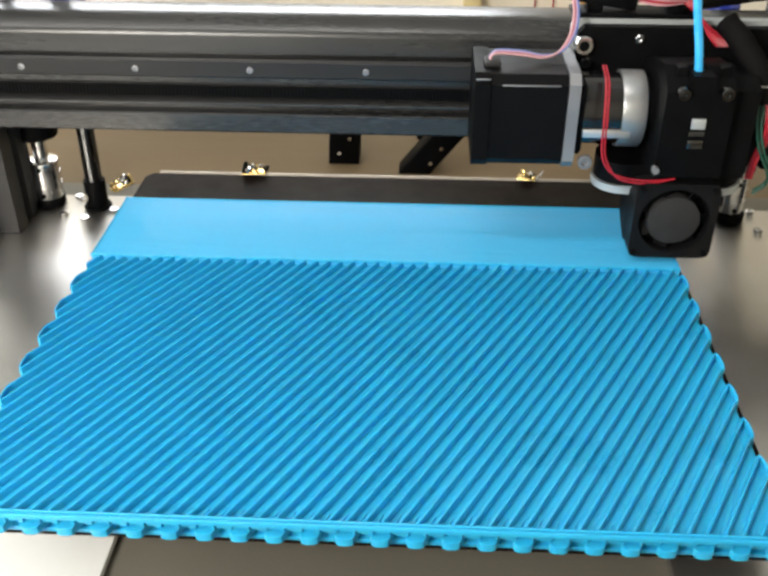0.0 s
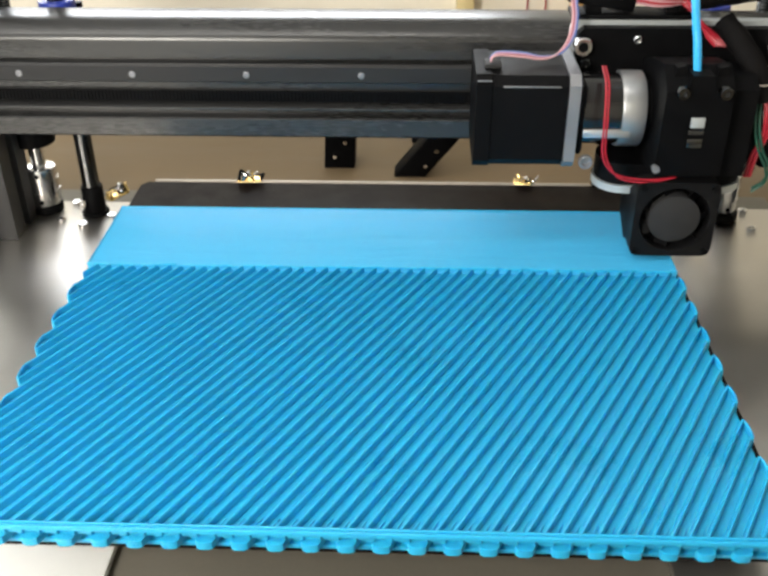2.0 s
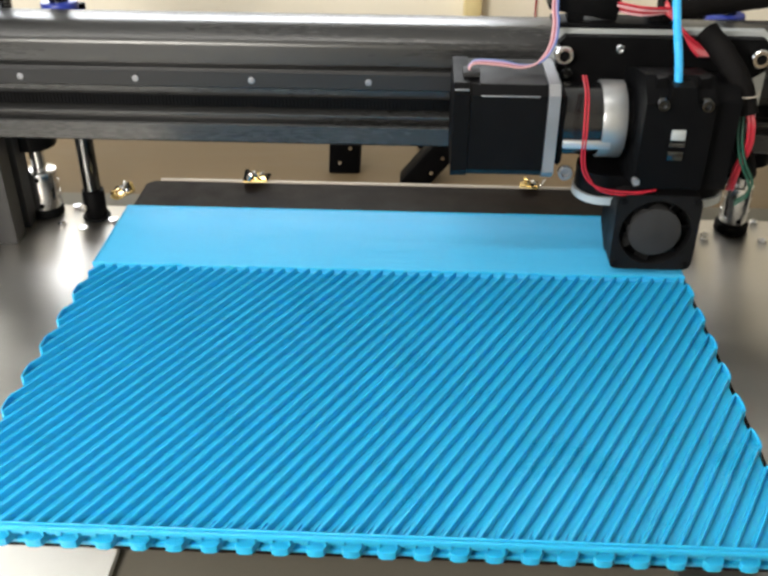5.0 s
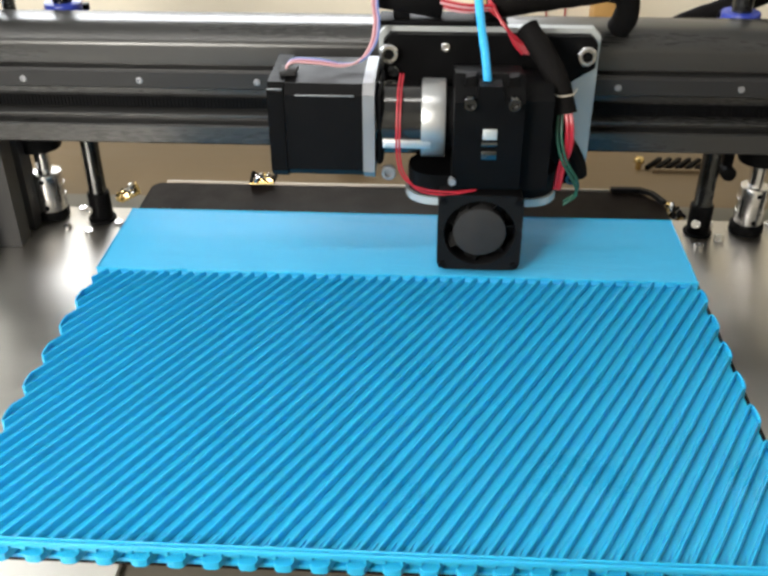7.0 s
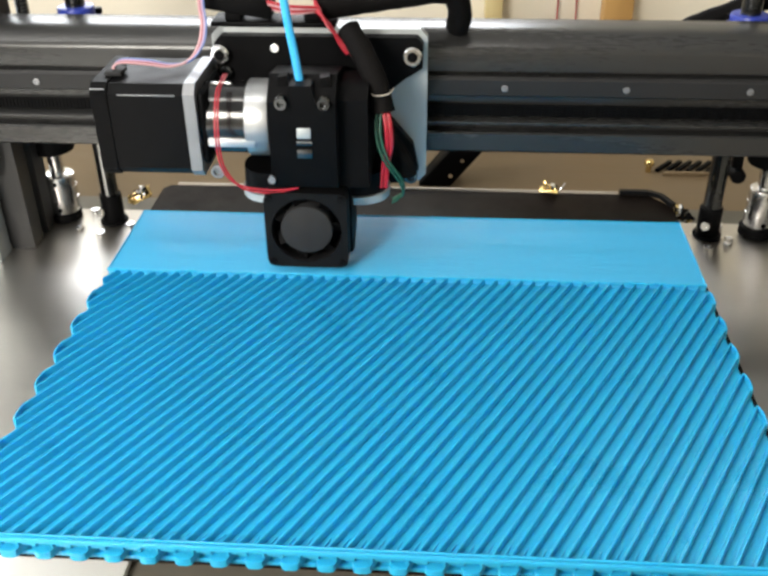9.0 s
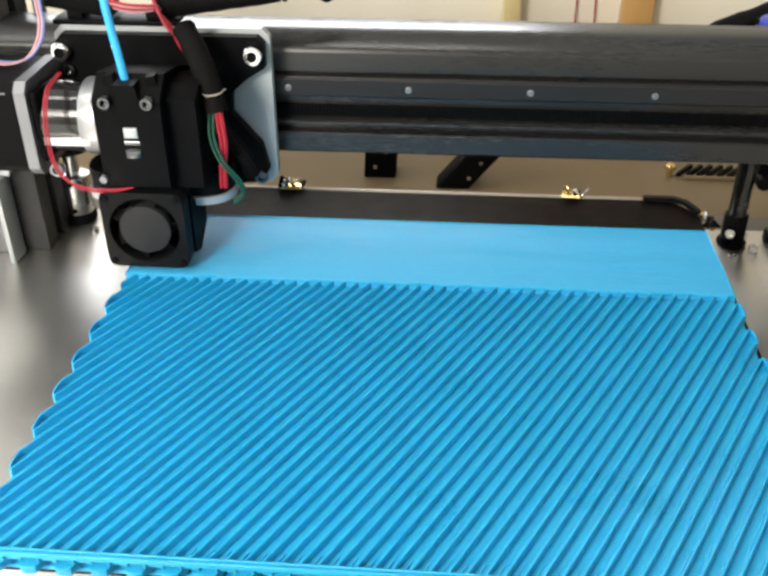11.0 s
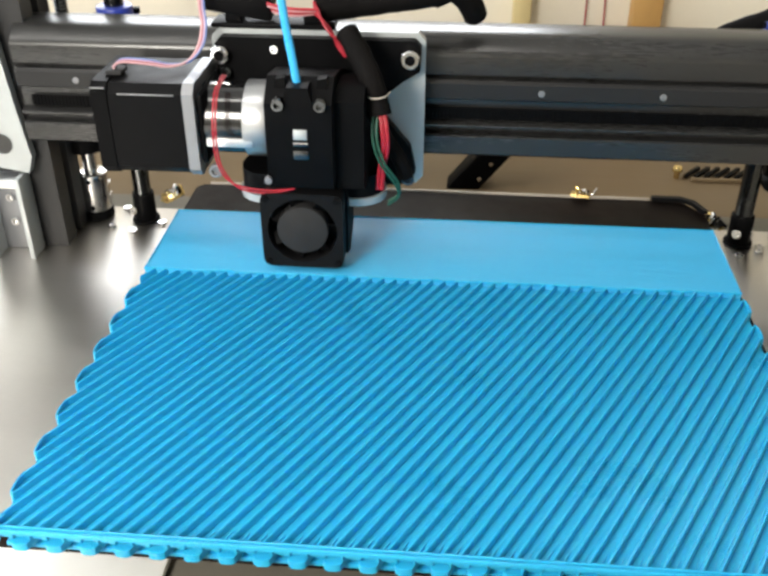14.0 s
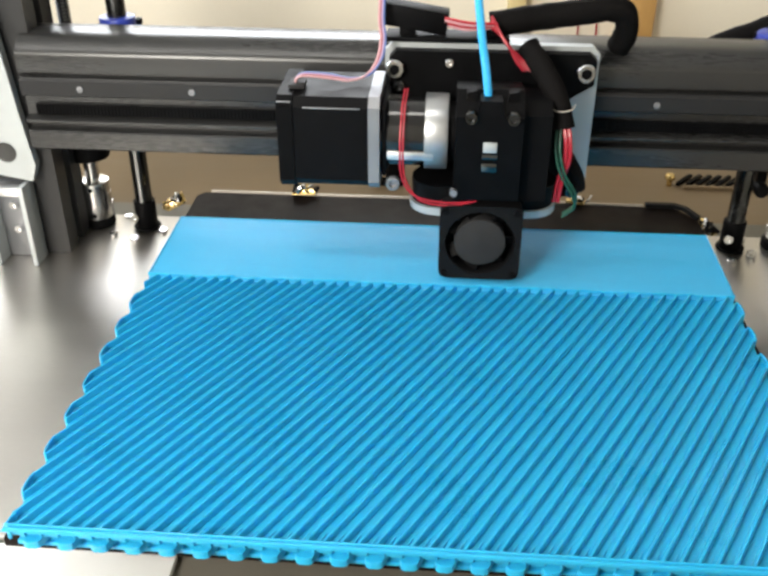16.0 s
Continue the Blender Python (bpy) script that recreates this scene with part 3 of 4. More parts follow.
def rib_ends(k):
    """Where the middle line of rib k leaves the panel."""
    x = PHASE + k * PITCH
    y = PYF + 0.0010
    a, b = (x, y), (x + (PYS - y) / SLOPE, PYS)
    if a[0] < PX0 + 0.0006:
        a = (PX0 + 0.0006, y + (PX0 + 0.0006 - x) * SLOPE)
    if b[0] > PX1 - 0.0006:
        b = (PX1 - 0.0006, y + (PX1 - 0.0006 - x) * SLOPE)
    return a, b


def wall_mesh(bm, a, b, top, low, width):
    """A thin printed wall from a to b with a rounded crest."""
    a, b = Vector(a), Vector(b)
    side = Vector((-(b - a).y, (b - a).x)).normalized() * width / 2
    rings = []
    for p in (a, b):
        rings.append([bm.verts.new((p.x + side.x * s, p.y + side.y * s, z)) for s, z in
                      ((-1.0, low), (-1.0, top - 0.42 * width), (-0.72, top - 0.15 * width), (0, top), (0.72, top - 0.15 * width), (1.0, top - 0.42 * width), (1.0, low))])
    for k in range(6):
        bm.faces.new((rings[0][k], rings[0][k + 1], rings[1][k + 1], rings[1][k]))
    bm.faces.new(rings[0][::-1]), bm.faces.new(rings[1])
    return bm


def rib_mesh(bm, a, b):
    """One rib: a thin upright wall with a rounded crest and the floor of the channel beside it; its ends follow the panel's edges."""
    a, b = Vector(a), Vector(b)
    way = (b - a).normalized()
    side = Vector((-way.y, way.x))
    low = -DEEP - 0.0004
    reach = PITCH * math.sin(math.atan(SLOPE)) - 0.0004
    half = WALL / 2
    profile = [(-half - 0.0001, low), (-half, -0.0005), (-0.6 * half, -0.00012), (0, 0), (0.6 * half, -0.00012), (half, -0.0005), (half + 0.0002, -0.0018),
               (half + 0.0006, -DEEP * 0.78), (half + 0.0015, -DEEP * 0.93), (half + 0.0027, -DEEP + 0.00004), (reach, -DEEP + 0.00004)]
    profile.append((reach, low))
    rings = []
    for p in (a, b):
        ring = []
        across = abs(p.y - (PYF + 0.0010)) < 1e-6 or abs(p.y - PYS) < 1e-6
        for off, z in profile:
            q = p + side * off
            q += way * ((p.y - q.y) / way.y if across else (p.x - q.x) / way.x)
            ring.append(bm.verts.new((q.x, q.y, z)))
        rings.append(ring)
    n = len(profile)
    for k in range(n - 1):
        bm.faces.new((rings[0][k], rings[0][k + 1], rings[1][k + 1], rings[1][k]))
    bm.faces.new(rings[0][::-1]), bm.faces.new(rings[1])
    bmesh.ops.recalc_face_normals(bm, faces=bm.faces)
    return bm


def loop_mesh(panel, a, b, way):
    """The strand's round turn from one rib into the next, past the panel's side, with the floor inside it."""
    mx, my, half = (a[0] + b[0]) / 2, (a[1] + b[1]) / 2, (b[1] - a[1]) / 2
    us = [math.pi * i / 8 for i in range(9)]
    pts = [(mx + way * 0.0014 * math.sin(u) ** 0.8, my - half * 1.05 * math.cos(u) - 0.0010 * math.sin(u)) for u in us]
    bm, rings = B(), []
    for i, (px, py) in enumerate(pts):
        (ax, ay), (bx, by) = pts[max(i - 1, 0)], pts[min(i + 1, 8)]
        n = math.hypot(bx - ax, by - ay)
        sx, sy = -(by - ay) / n * WALL / 2, (bx - ax) / n * WALL / 2
        rings.append([bm.verts.new((px + sx * f, py + sy * f, z)) for f, z in ((-1, -0.0062), (-1, -0.0004), (-0.6, -0.0001), (0, 0), (0.6, -0.0001), (1, -0.0004), (1, -0.0062))])
    for r0, r1 in zip(rings, rings[1:]):
        for k in range(7):
            bm.faces.new((r0[k], r0[(k + 1) % 7], r1[(k + 1) % 7], r1[k]))
    bm.faces.new(rings[0][::-1]), bm.faces.new(rings[-1])
    turn = part("turn", bm, M["pla"], panel)
    part("turn_floor", prism(B(), pts, "z", -0.0050, -0.0030), M["pla"], turn)


def build_panel():
    p = thing("printed_panel", "half-finished bright blue 3D printed ribbed plastic panel", "printed panel", (0.011, -0.11, -0.012))
    z0 = -0.0119
    part("bottom_layer", box(B(), PX0 + 0.0022, PX1 - 0.0022, PYF + 0.0030, PYB, z0, -0.0100, 0.0004), M["pla"], p)
    part("valley_layer", box(B(), PX0 + 0.0004, PX1 - 0.0002, PYF + 0.0018, PYS + 0.001, -0.0060, -DEEP, 0.0003), M["pla"], p)
    part("core", box(B(), PX0 + 0.0008, PX1 - 0.0006, PYF + 0.0085, PYB - 0.001, -0.0099, -0.0061), M["pla"], p)
    bm = B()
    n = 84
    ys = [PYS + (PYB - PYS) * i / n for i in range(n + 1)]
    # the finished skin: long strands laid side by side
    prof = []
    for i in range(n):
        a, b = ys[i], ys[i + 1]
        prof += [(a, -0.00010), (a + (b - a) * 0.3, 0.0), (a + (b - a) * 0.7, 0.0)]
    prof += [(PYB, -0.0001), (PYB, -0.0060), (PYS, -0.0060)]
    prism(bm, prof, "x", PX0, PX1)
    part("top_skin", bm, M["skin"], p, "smooth bright blue finished top skin")
    lo, hi = -40, 55
    for k in range(lo, hi):
        a, b = rib_ends(k)
        if b[0] <= PX0 + 0.002 or a[0] >= PX1 - 0.001 or b[1] - a[1] < 0.003 or a[1] > PYS - 0.004:
            continue
        part("rib", rib_mesh(B(), a, b), M["pla"], p)
        # the strand turns over into the next rib along the panel's sides
        c, d = rib_ends(k + 1)
        if k % 2 == 0 and b[0] > PX1 - 0.002 and d[1] > PYF + 0.006 and d[0] > PX1 - 0.002:
            loop_mesh(p, b, d, 1)
        if k % 2 == 1 and c[1] < a[1] and a[0] < PX0 + 0.002:
            loop_mesh(p, a, c, -1)
    # the outline strands of the finished skin stand slightly proud
    for a, b in (((PX0 + 0.0005, PYS), (PX0 + 0.0005, PYB)), ((PX1 - 0.0005, PYS), (PX1 - 0.0005, PYB)), ((PX0, PYB - 0.0004), (PX1, PYB - 0.0004))):
        part("rim_strand", wall_mesh(B(), a, b, 0.0004, -0.0008, 0.0008), M["pla"], p)
    rng = random.Random(5)
    bm, x = B(), PX0
    while x < PX1 - 0.004:
        step = rng.uniform(0.003, 0.007)
        y = PYS - 0.0004 + rng.uniform(-0.0006, 0.0004)
        wall_mesh(bm, (x, y), (min(x + step, PX1), y + rng.uniform(-0.0004, 0.0004)), rng.uniform(0.0001, 0.0006), -0.0010, 0.0009)
        x += step * 0.93
    part("seam_strand", bm, M["pla"], p)
    for y, z in ((PYF, -0.0002), (PYF + 0.0016, 0.0001)):
        part("edge_strand", wall_mesh(B(), (PX0, y), (PX1, y), z, -0.0022, 0.0010), M["pla"], p, smooth=True)
    # the lower strands end along the front edge as loops: a lip with a dark slot over it, then a recess
    x = PHASE + PITCH * 0.45 - 24 * PITCH
    w = PITCH * 1.12
    while x < PX1 - 0.003:
        a, b = max(x, PX0 + 0.0006), min(x + w, PX1 - 0.0006)
        if b - a > 0.002:
            y, lean = PYF - 0.0016, 0.0035
            out = [(a, y + 0.0022), (a + 0.0006, y + 0.0007), (a + 0.0018, y), (b - 0.0020, y), (b - 0.0007, y + 0.0006), (b, y + 0.0020), (b + lean, y + 0.0095), (a + lean, y + 0.0095)]
            part("front_loop", prism(B(), out, "z", -0.0088, -0.0054), M["pla"], p)
            for u in (a, b - 0.0008):
                part("loop_wall", prism(B(), [(u, y + 0.0022), (u + 0.0008, y + 0.0022), (u + 0.0008 + lean, y + 0.0095), (u + lean, y + 0.0095)], "z", -0.0053, -0.0024), M["pla"], p)
        a, b = max(x + w, PX0 + 0.0006), min(x + 2 * PITCH, PX1 - 0.0006)
        if b - a > 0.002:
            y = PYF + 0.0042
            part("recess_wall", prism(B(), [(a + 0.0022, y), (b + 0.0022, y), (b + 0.0036, y + 0.003), (a + 0.0036, y + 0.003)], "z", -0.0092, -0.0033), M["pla"], p)
        x += 2 * PITCH
    BED.append(p)


build_bed()
build_clip(-0.0757, 0.0725, -0.0110, 4, True, "brass spring clip with bright wires on bed's edge")
build_clip(0.0957, 0.0725, -0.0110, -12, False, "small brass spring clip on the bed's back edge")
build_clip(-0.1570, 0.0580, -0.0160, 60, True, "bright tangled spring clip at the bed's corner")
build_clip(0.1715, 0.0500, -0.0160, -50, True, "bright tangled spring clip at the bed's corner")
build_panel()


# ---- the print head ----
SLEEVE_PIVOT = (0.0720, 0.018, 0.1235)


def build_head():
    h = thing("printer_carriage", "black print head carriage with geared motor, fan and wires", "carriage", (0.0, 0.0, 0.04))
    # carriage plate on the rail
    plate = [(-0.0375, 0.044), (0.054, 0.0250), (0.0640, 0.0250), (0.0677, 0.0290), (0.0677, 0.1030), (0.0640, 0.1070), (-0.0370, 0.1070), (-0.0410, 0.1030), (-0.0410, 0.050)]
    part("carriage_plate", prism(B(), plate, "y", 0.0072, 0.0125), M["alu_pale"], h, "pale satin aluminium carriage plate")
    part("rail_carriage", box(B(), -0.020, 0.055, 0.0126, 0.0225, 0.0520, 0.0680, 0.001), M["dark_steel"], h)
    part("rail_carriage", box(B(), -0.020, 0.055, 0.0126, 0.0225, 0.0790, 0.0900, 0.001), M["dark_steel"], h)
    cover = [(-0.0380, 0.048), (0.028, 0.024), (0.060, 0.0270), (0.0640, 0.0340), (0.0610, 0.0480), (0.0470, 0.0650), (0.0480, 0.0760), (0.0560, 0.0830), (0.0655, 0.0890), (0.0658, 0.1010), (0.0625, 0.1045),
             (-0.0350, 0.1045), (-0.0385, 0.1010)]
    part("mount_plate", prism(B(), cover, "y", 0.0012, 0.0071), M["black"], h)
    for x, z in ((-0.0355, 0.0962), (0.0605, 0.0962)):
        part("mount_bolt", socket_bolt(B(), (x, 0.0012, z), (0, -1, 0), 0.0048, 0.0050), M["chrome"], h, "bright steel socket bolt")
        # black hexagon stands for the shade down in the bolt's socket
        part("hex_socket_shade", rod(B(), (x, -0.0020, z), (x, -0.0030, z), 0.0026, seg=6), M["black"], h)
    part("plate_screw", socket_bolt(B(), (-0.0335, 0.0012, 0.0865), (0, -1, 0), 0.0032, 0.0030), M["dark_steel"], h)
    part("corner_bolt", socket_bolt(B(), (0.0600, 0.0012, 0.0305), (0, -1, 0), 0.0036, 0.0026), M["dark_steel"], h)
    part("small_bolt", socket_bolt(B(), (-0.008, 0.0012, 0.0990), (0, -1, 0), 0.0022, 0.002), M["chrome"], h)
    # motor
    my, mz, q = -0.0155, 0.0692, 0.0230
    c = 0.0042
    sq = [(my - q + c, mz - q), (my + q - c, mz - q), (my + q, mz - q + c), (my + q, mz + q - c), (my + q - c, mz + q), (my - q + c, mz + q), (my - q, mz + q - c), (my - q, mz - q + c)]
    motor = part("motor", prism(B(), sq, "x", -0.0825, -0.0462), M["gloss_black"], h, "black square stepper motor")
    k = 1.03
    big = [(my + (y - my) * k, mz + (z - mz) * k) for y, z in sq]
    part("end_cap", prism(B(), big, "x", -0.0905, -0.0827), M["black"], motor)
    part("flange", prism(B(), big, "x", -0.0460, -0.0405), M["alu_dull"], motor, "grey aluminium motor flange")
    # thin pale bars stand for the glossy lines along the motor's edges
    for z in (mz + q - c + 0.0002, ):
        part("edge_gleam", box(B(), -0.0775, -0.0500, my - q - 0.0006, my - q + 0.0002, z - 0.0006, z, 0.0002), M["alu_dull"], motor)
    part("edge_gleam", box(B(), -0.0900, -0.0830, my - q * k - 0.0005, my - q * k + 0.0002, mz + q - 0.0016, mz + q - 0.0010, 0.0002), M["alu_dull"], motor)
    part("plug", box(B(), -0.0860, -0.0780, my - 0.012, my - 0.002, mz + q * k, mz + q * k + 0.0022, 0.0006), M["hub"], motor)
    my, mz = -0.0182, 0.0700
    # gearbox
    gear = part("gearbox", rod(B(), (-0.0404, my, mz), (-0.0160, my, mz), 0.0176, seg=40), M["gear_black"], h, "glossy black planetary gearbox")
    part("adapter", box(B(), -0.0404, -0.0365, my - 0.0182, my + 0.0182, mz - 0.0182, mz + 0.0182, 0.0025), M["black"], gear)
    part("gear_ring", rod(B(), (-0.0188, my, mz), (-0.0072, my, mz), 0.0189, seg=48, bevel=0.0006), M["alu_mid"], gear, "bright turned aluminium ring")
    part("boss", rod(B(), (-0.0071, my, mz), (-0.0039, my, mz), 0.0150, seg=32), M["black"], gear)
    part("gear_bolt", socket_bolt(B(), (-0.0340, -0.0335, 0.0480), (0, -1, 0), 0.0036, 0.0030), M["alu_dull"], gear, "dull steel socket bolt")
    part("tie_bar", box(B(), -0.0370, -0.0140, my - 0.0182, my - 0.0130, mz - 0.0088, mz - 0.0045, 0.0005), M["alu"], gear, "pale grey tie bar")
    # extruder block
    fy = -0.0520
    block = [(0.0010, 0.0400), (fy + 0.0010, 0.0480), (fy, 0.0500), (fy, 0.0905), (fy + 0.0030, 0.0930), (-0.0400, 0.1000), (-0.0166, 0.0960), (0.0010, 0.0900)]
    ext = part("extruder_body", prism(B(), block, "x", -0.0038, 0.0276), M["black"], h, "black plastic extruder body")
    right = [(0.0010, 0.0350), (-0.0440, 0.0450), (-0.0440, 0.0890), (-0.0360, 0.0930), (-0.0166, 0.0930), (0.0010, 0.0880)]
    part("side_housing", prism(B(), right, "x", 0.0278, 0.0415), M["black"], ext)
    part("filament_guide", prism(B(), [(0.0052, 0.0895), (0.0190, 0.0895), (0.0170, 0.0985), (0.0070, 0.0985)], "y", fy - 0.0004, -0.0420), M["black"], ext)
    for x in (0.0032, 0.0226):
        part("screw", socket_bolt(B(), (x, fy + 0.0005, 0.0910), (0, -1, 0), 0.0031, 0.0042), M["dark_steel"], ext, "dark steel socket screw")
        part("lever", prism(B(), [(x - 0.0030, 0.0930), (x + 0.0030, 0.0930), (x + 0.0022, 0.1010), (x - 0.0022, 0.1000)], "y", fy + 0.0065, -0.0400), M["black"], ext)
    part("idler", rod(B(), (0.0090, fy + 0.0012, 0.0708), (0.0162, fy + 0.0012, 0.0708), 0.0018, seg=18), M["dark_steel"], ext)
    part("window_bezel", box(B(), 0.0090, 0.0162, fy - 0.0008, fy + 0.0004, 0.0635, 0.0680, 0.0003), M["dark_steel"], ext, "small steel window")
    # pale plate put in for the white glint at the extruder's window
    part("window_glint", box(B(), 0.0094, 0.0158, fy - 0.0012, fy + 0.0004, 0.0735, 0.0785, 0.0003), M["alu_pale"], ext)
    part("nut", rod(B(), (-0.0036, fy + 0.0010, 0.0525), (-0.0036, fy - 0.0022, 0.0525), 0.0018, seg=12), M["alu_dull"], ext)
    # round cooling mount with a pale rim
    cx, cy = 0.0125, -0.0060
    def rounded(x0, x1, y0, y1, r):
        pts = []
        for px, py, a0 in ((x1 - r, y1 - r, 0), (x0 + r, y1 - r, 90), (x0 + r, y0 + r, 180), (x1 - r, y0 + r, 270)):
            pts += [(px + r * math.cos(radians(a0 + d)), py + r * math.sin(radians(a0 + d))) for d in (0, 18, 36, 54, 72, 90)]
        return pts

    mount = part("round_mount", prism(B(), rounded(-0.0250, 0.0490, -0.0290, 0.0008, 0.0140), "z", 0.0326, 0.0440), M["gloss_black"], h)
    part("mount_rim", prism(B(), rounded(-0.0262, 0.0500, -0.0305, 0.0008, 0.0148), "z", 0.0285, 0.0325), M["alu_pale"], mount, "pale aluminium rim")
    part("heat_sink", rod(B(), (cx, -0.022, 0.0080), (cx, -0.022, 0.0194), 0.0110, seg=28), M["dark_steel"], h)
    part("heater_block", box(B(), cx - 0.010, cx + 0.010, -0.032, -0.012, 0.0040, 0.0080, 0.0006), M["alu_dull"], h)
    part("nozzle", rod(B(), (cx, -0.022, 0.0004), (cx, -0.022, 0.0042), 0.0006, 0.0035, seg=16), M["brass"], h)
    # fan in its frame
    f0, f1, z0, z1, y0, y1 = -0.0097, 0.0312, 0.0030, 0.0440, -0.0500, -0.0395
    fan = part("fan_frame", fan_frame(f0, f1, z0, z1, y0, y1, 0.0174), M["fan"], h, "black square cooling fan frame")
    fx, fz = (f0 + f1) / 2, (z0 + z1) / 2
    part("fan_hub", rod(B(), (fx, y0 + 0.0008, fz), (fx, y1, fz), 0.0128, seg=40, bevel=0.0006), M["hub"], fan, "dark grey round fan hub")
    for k in range(7):
        a = 2 * math.pi * k / 7
        bm = box(B(), 0.0120, 0.0168, -0.0004, 0.0004, -0.0036, 0.0036, 0.0, Matrix.Translation((fx, (y0 + y1) / 2, fz)) @ Matrix.Rotation(a, 4, "Y") @ Matrix.Rotation(radians(35), 4, "X"))
        part("fan_blade", bm, M["black"], fan)
    for sx in (f0 + 0.0030, f1 - 0.0030):
        for sz in (z0 + 0.0030, z1 - 0.0030):
            part("fan_screw", rod(B(), (sx, y0 - 0.0010, sz), (sx, y0 + 0.0020, sz), 0.0017, seg=12), M["black"], fan)
    duct = [(-0.0390, 0.0430), (-0.0390, 0.0060), (-0.0300, 0.0030), (-0.0140, 0.0120), (-0.0140, 0.0284), (-0.0200, 0.0284), (-0.0330, 0.0330)]
    part("air_duct", prism(B(), duct, "x", f0 + 0.0010, f1 + 0.0010), M["black"], h)
    # filament and wires
    part("filament", tube(B(), [(0.0110, -0.0440, 0.0960), (0.0090, -0.0430, 0.1100), (0.0055, -0.0400, 0.1300), (0.0010, -0.0340, 0.1700), (-0.003, -0.020, 0.25)], 0.0019, 10), M["filament"], h, "bright blue filament strand")
    for i, m in enumerate(("pink", "dusky", "violet", "blue_wire")):
        d = i * 0.0008
        line = [(-0.0825, -0.0235 + d, 0.0940), (-0.0828, -0.0225 + d, 0.0962), (-0.0790, -0.0200 + d, 0.0972 + 0.4 * d), (-0.0670, -0.0185 + 0.8 * d, 0.0960 + 0.6 * d), (-0.0570, -0.0170 + d, 0.0945 + 0.2 * d),
                (-0.0490 + 0.5 * d, -0.0120, 0.0960), (-0.0440 + d, -0.0080, 0.1030), (-0.0425 + d, -0.0040, 0.1120), (-0.0435 + d, -0.0010, 0.1230), (-0.0420 + d, 0.0050, 0.150)]
        part("motor_wire", tube(B(), line, 0.00055, 7), M[m], h)
    for d in (0.0, 0.0014):
        line = [(-0.0290 + d, -0.0240, 0.0935), (-0.0295 + d, -0.0400, 0.0900), (-0.0298 + d, -0.0480, 0.0760), (-0.0292 + d, -0.0490, 0.0600), (-0.0255 + d, -0.0490, 0.0510), (-0.0180, -0.0490, 0.0465 - d), (-0.0050, -0.0490, 0.0450 - d), (0.0080, -0.0480, 0.0460)]
        part("fan_wire", tube(B(), line, 0.00048, 7), M["red"], h)
    for i in range(2):
        d = i * 0.0020
        part("heater_wire", tube(B(), [(0.0480 + d, -0.0330, 0.0820), (0.0495 + d, -0.0365, 0.0740), (0.0500 + d, -0.0365, 0.0640), (0.0480 + d, -0.0340, 0.0520), (0.0470 + d, -0.0330, 0.0400)], 0.0011, 7), M["red"], h)
        part("sensor_wire", tube(B(), [(0.0450 + d, -0.0335, 0.0800), (0.0450 + d, -0.0375, 0.0690), (0.0485 + d, -0.0385, 0.0570), (0.0550 + d, -0.0360, 0.0460), (0.0575, -0.0330 + d, 0.0370), (0.0520, -0.0320, 0.0310 + d)], 0.0007, 7), M["green"], h)
    part("wire_sleeve", tube(B(), [(0.0300, -0.0080, 0.1110), (0.0355, -0.0150, 0.1050), (0.0420, -0.0240, 0.0960), (0.0465, -0.0300, 0.0865), (0.0480, -0.0325, 0.0790)], 0.0056, 12, wobble=0.18), M["sleeve"], h, "black heat-shrink sleeve")
    part("cable_tie", tube(B(), [(0.0402, -0.0288, 0.0895), (0.0440, -0.0345, 0.0880), (0.0505, -0.0350, 0.0890), (0.0530, -0.0300, 0.0900)], 0.00035, 6), M["edge"], h, "thin pale cable tie")
    part("wire_sleeve", tube(B(), [(0.0450, -0.0300, 0.0800), (0.0500, -0.0240, 0.0640), (0.0580, -0.0220, 0.0500), (0.0600, -0.0200, 0.0420)], 0.0040, 10, wobble=0.15), M["sleeve"], h)
    # harness over the carriage
    box_turn = Matrix.Translation((-0.0255, 0.014, 0.1180)) @ Matrix.Rotation(radians(9), 4, "Y")
    part("connector", box(B(), -0.0180, 0.0160, -0.007, 0.007, -0.0050, 0.0060, 0.0010, box_turn), M["black"], h, "black plastic cable connector")
    part("harness_sleeve", tube(B(), [(0.0120, 0.014, 0.1150), (0.0300, 0.015, 0.1180), (0.0550, 0.016, 0.1215), (0.0720, 0.018, 0.1235)], 0.0064, 12, wobble=0.10), M["sleeve"], h, "black braided cable sleeve")
    tail = part("sleeve_end", tube(B(), [(-0.0030, 0, 0.0), (0.0060, 0.002, -0.0020), (0.0095, 0.004, -0.0090), (0.0095, 0.008, -0.0170), (0.0080, 0.012, -0.0225)], 0.0063, 12, wobble=0.10), M["sleeve"], h, "black braided cable sleeve")
    tail.location = SLEEVE_PIVOT
    for i in range(4):
        d = i * 0.0016
        part("harness_wire", tube(B(), [(-0.0110, 0.010 - d, 0.1155 + d), (0.0010, 0.006 - d, 0.1145 + d), (0.0150, 0.008 - d, 0.1155 + d * 0.6)], 0.0008, 6), M["red" if i % 2 else "pink"], h)
        part("harness_wire", tube(B(), [(0.0120, 0.006, 0.1165 + d), (0.0200, 0.002 - d, 0.1100), (0.0250 + d, -0.003, 0.1020), (0.0290 + d, -0.006, 0.0980)], 0.0008, 6), M["red"], h)
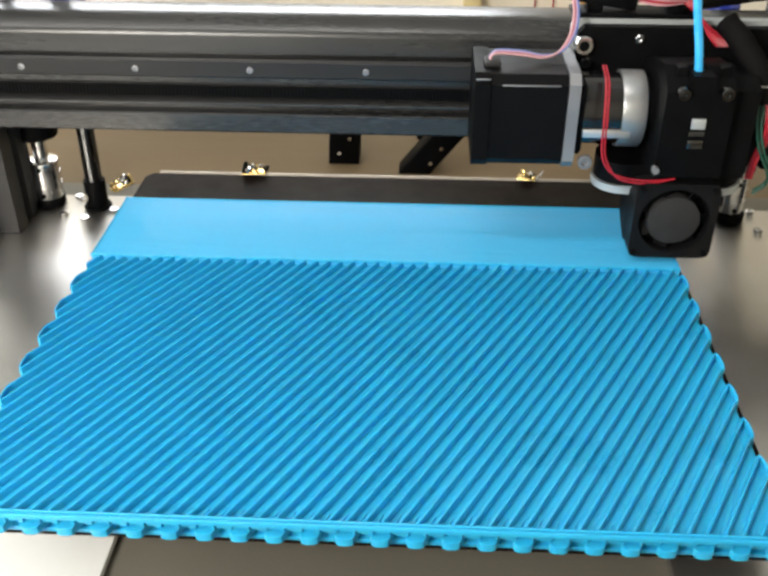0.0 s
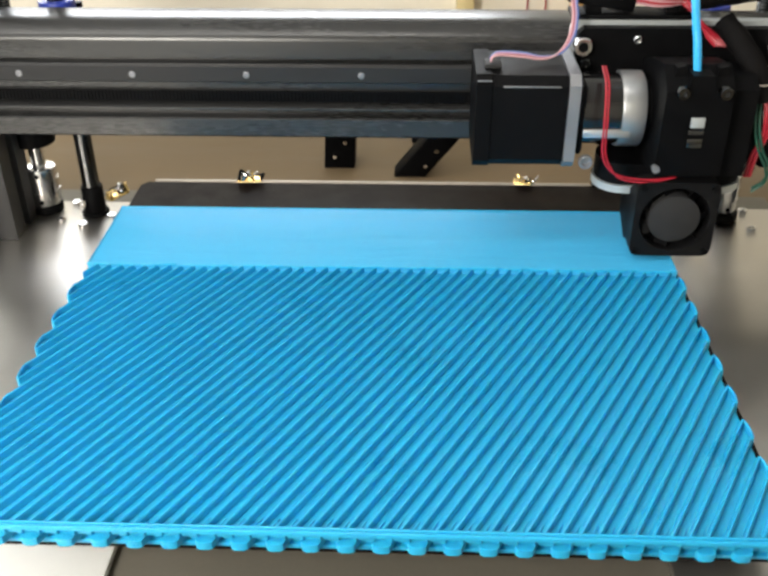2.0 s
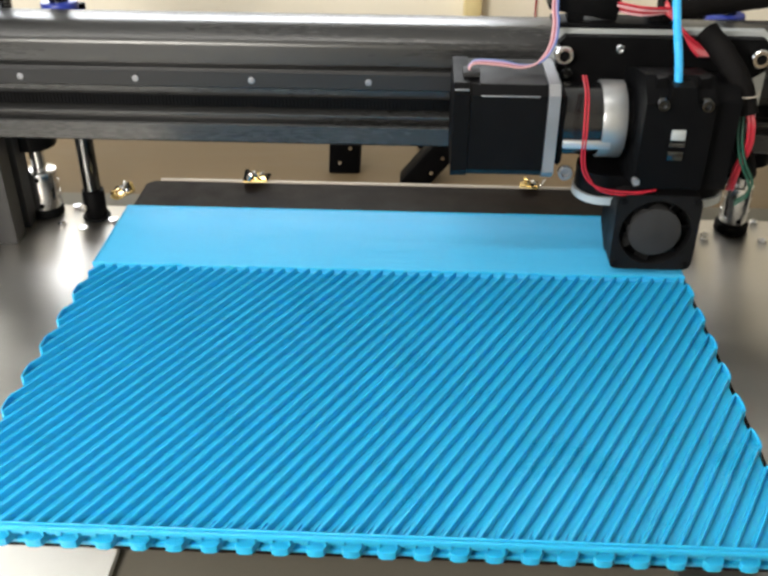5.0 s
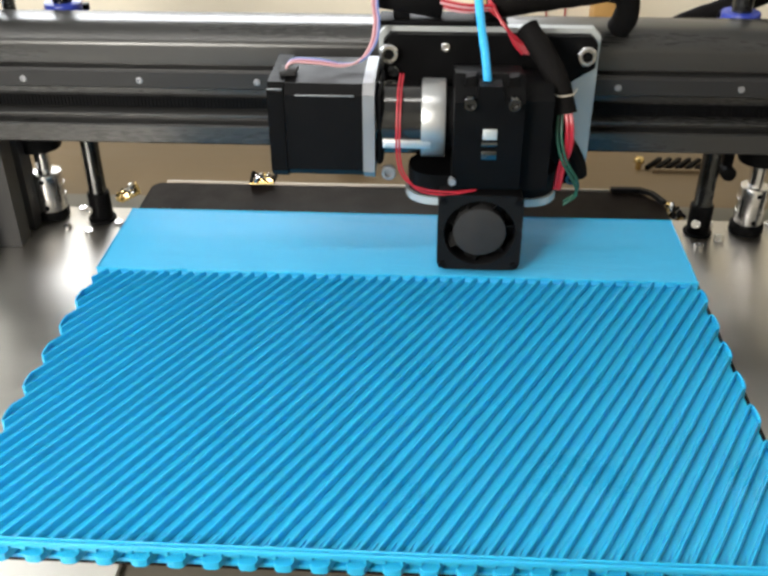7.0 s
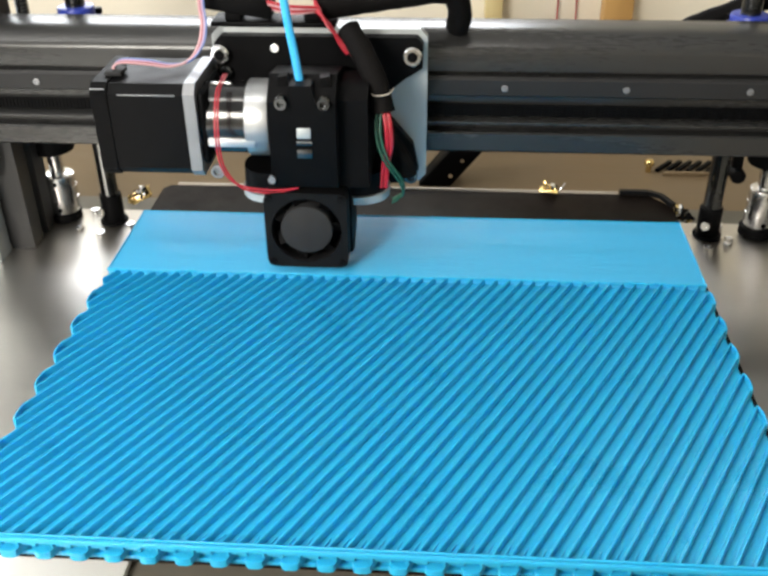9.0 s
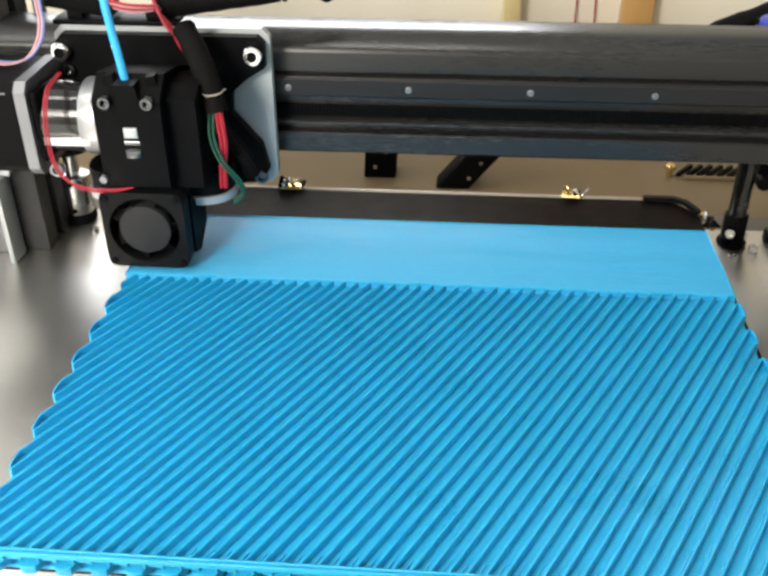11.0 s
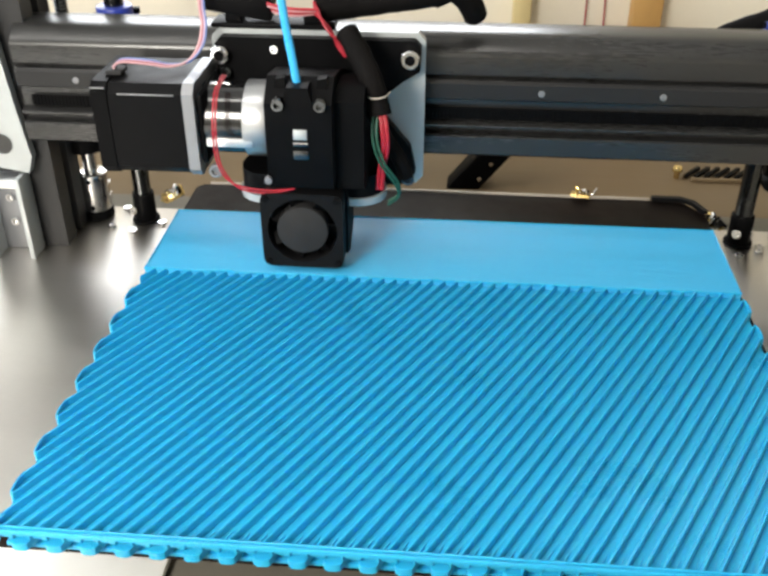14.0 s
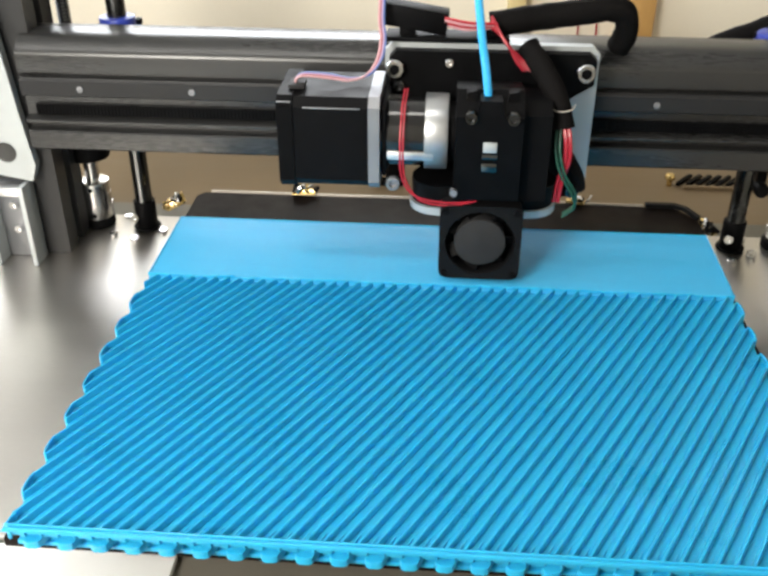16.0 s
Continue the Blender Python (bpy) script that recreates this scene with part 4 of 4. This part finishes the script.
    part("harness_bracket", box(B(), -0.0410, 0.0220, 0.0075, 0.0250, 0.1071, 0.1095, 0.0006), M["black"], h)
    for x in (-0.030, 0.010):
        part("spacer", box(B(), x - 0.004, x + 0.004, 0.0100, 0.0200, 0.1095, 0.1145, 0.0005), M["black"], h)
    return h


def fan_frame(x0, x1, z0, z1, y0, y1, r):
    """A square frame with rounded corners and a round opening through it."""
    bm = B()
    n = 64
    cx, cz, hw, rc = (x0 + x1) / 2, (z0 + z1) / 2, (x1 - x0) / 2, 0.004
    rings = {}
    for key, y in (("f", y0), ("b", y1)):
        inner, outer = [], []
        for k in range(n):
            a = 2 * math.pi * k / n
            ca, sa = math.cos(a), math.sin(a)
            s = hw / (abs(ca) ** 12 + abs(sa) ** 12) ** (1 / 12)
            outer.append(bm.verts.new((cx + s * ca, y, cz + s * sa)))
            inner.append(bm.verts.new((cx + r * ca, y, cz + r * sa)))
        rings[key] = inner, outer
    for k in range(n):
        j = (k + 1) % n
        fi, fo = rings["f"]
        bi, bo = rings["b"]
        bm.faces.new((fi[k], fi[j], fo[j], fo[k]))
        bm.faces.new((bo[k], bo[j], bi[j], bi[k]))
        bm.faces.new((fo[k], fo[j], bo[j], bo[k]))
        bm.faces.new((bi[k], bi[j], fi[j], fi[k]))
    return bm


HEAD = build_head()


def motions():
    base = Vector(HEAD.location)
    # the cable's curled end is pulled straight while the head stands far from the right column
    tail = [ob for ob in HEAD.children if ob.name == "sleeve_end"][0]
    walk(tail, [(t, pose(*SLEEVE_PIVOT, 0, turn, 0)) for t, turn in ((0, 0), (8.5, 0), (11, -62), (12.8, -58), (14.5, -25), (16, 0))])
    walk(HEAD, [(t, pose(base.x + x, base.y, base.z)) for t, x in HEAD_ROWS])
    for ob in BED:
        at = Vector(ob.location)
        walk(ob, [(t, pose(at.x, at.y + y, at.z)) for t, y in BED_ROWS])


motions()
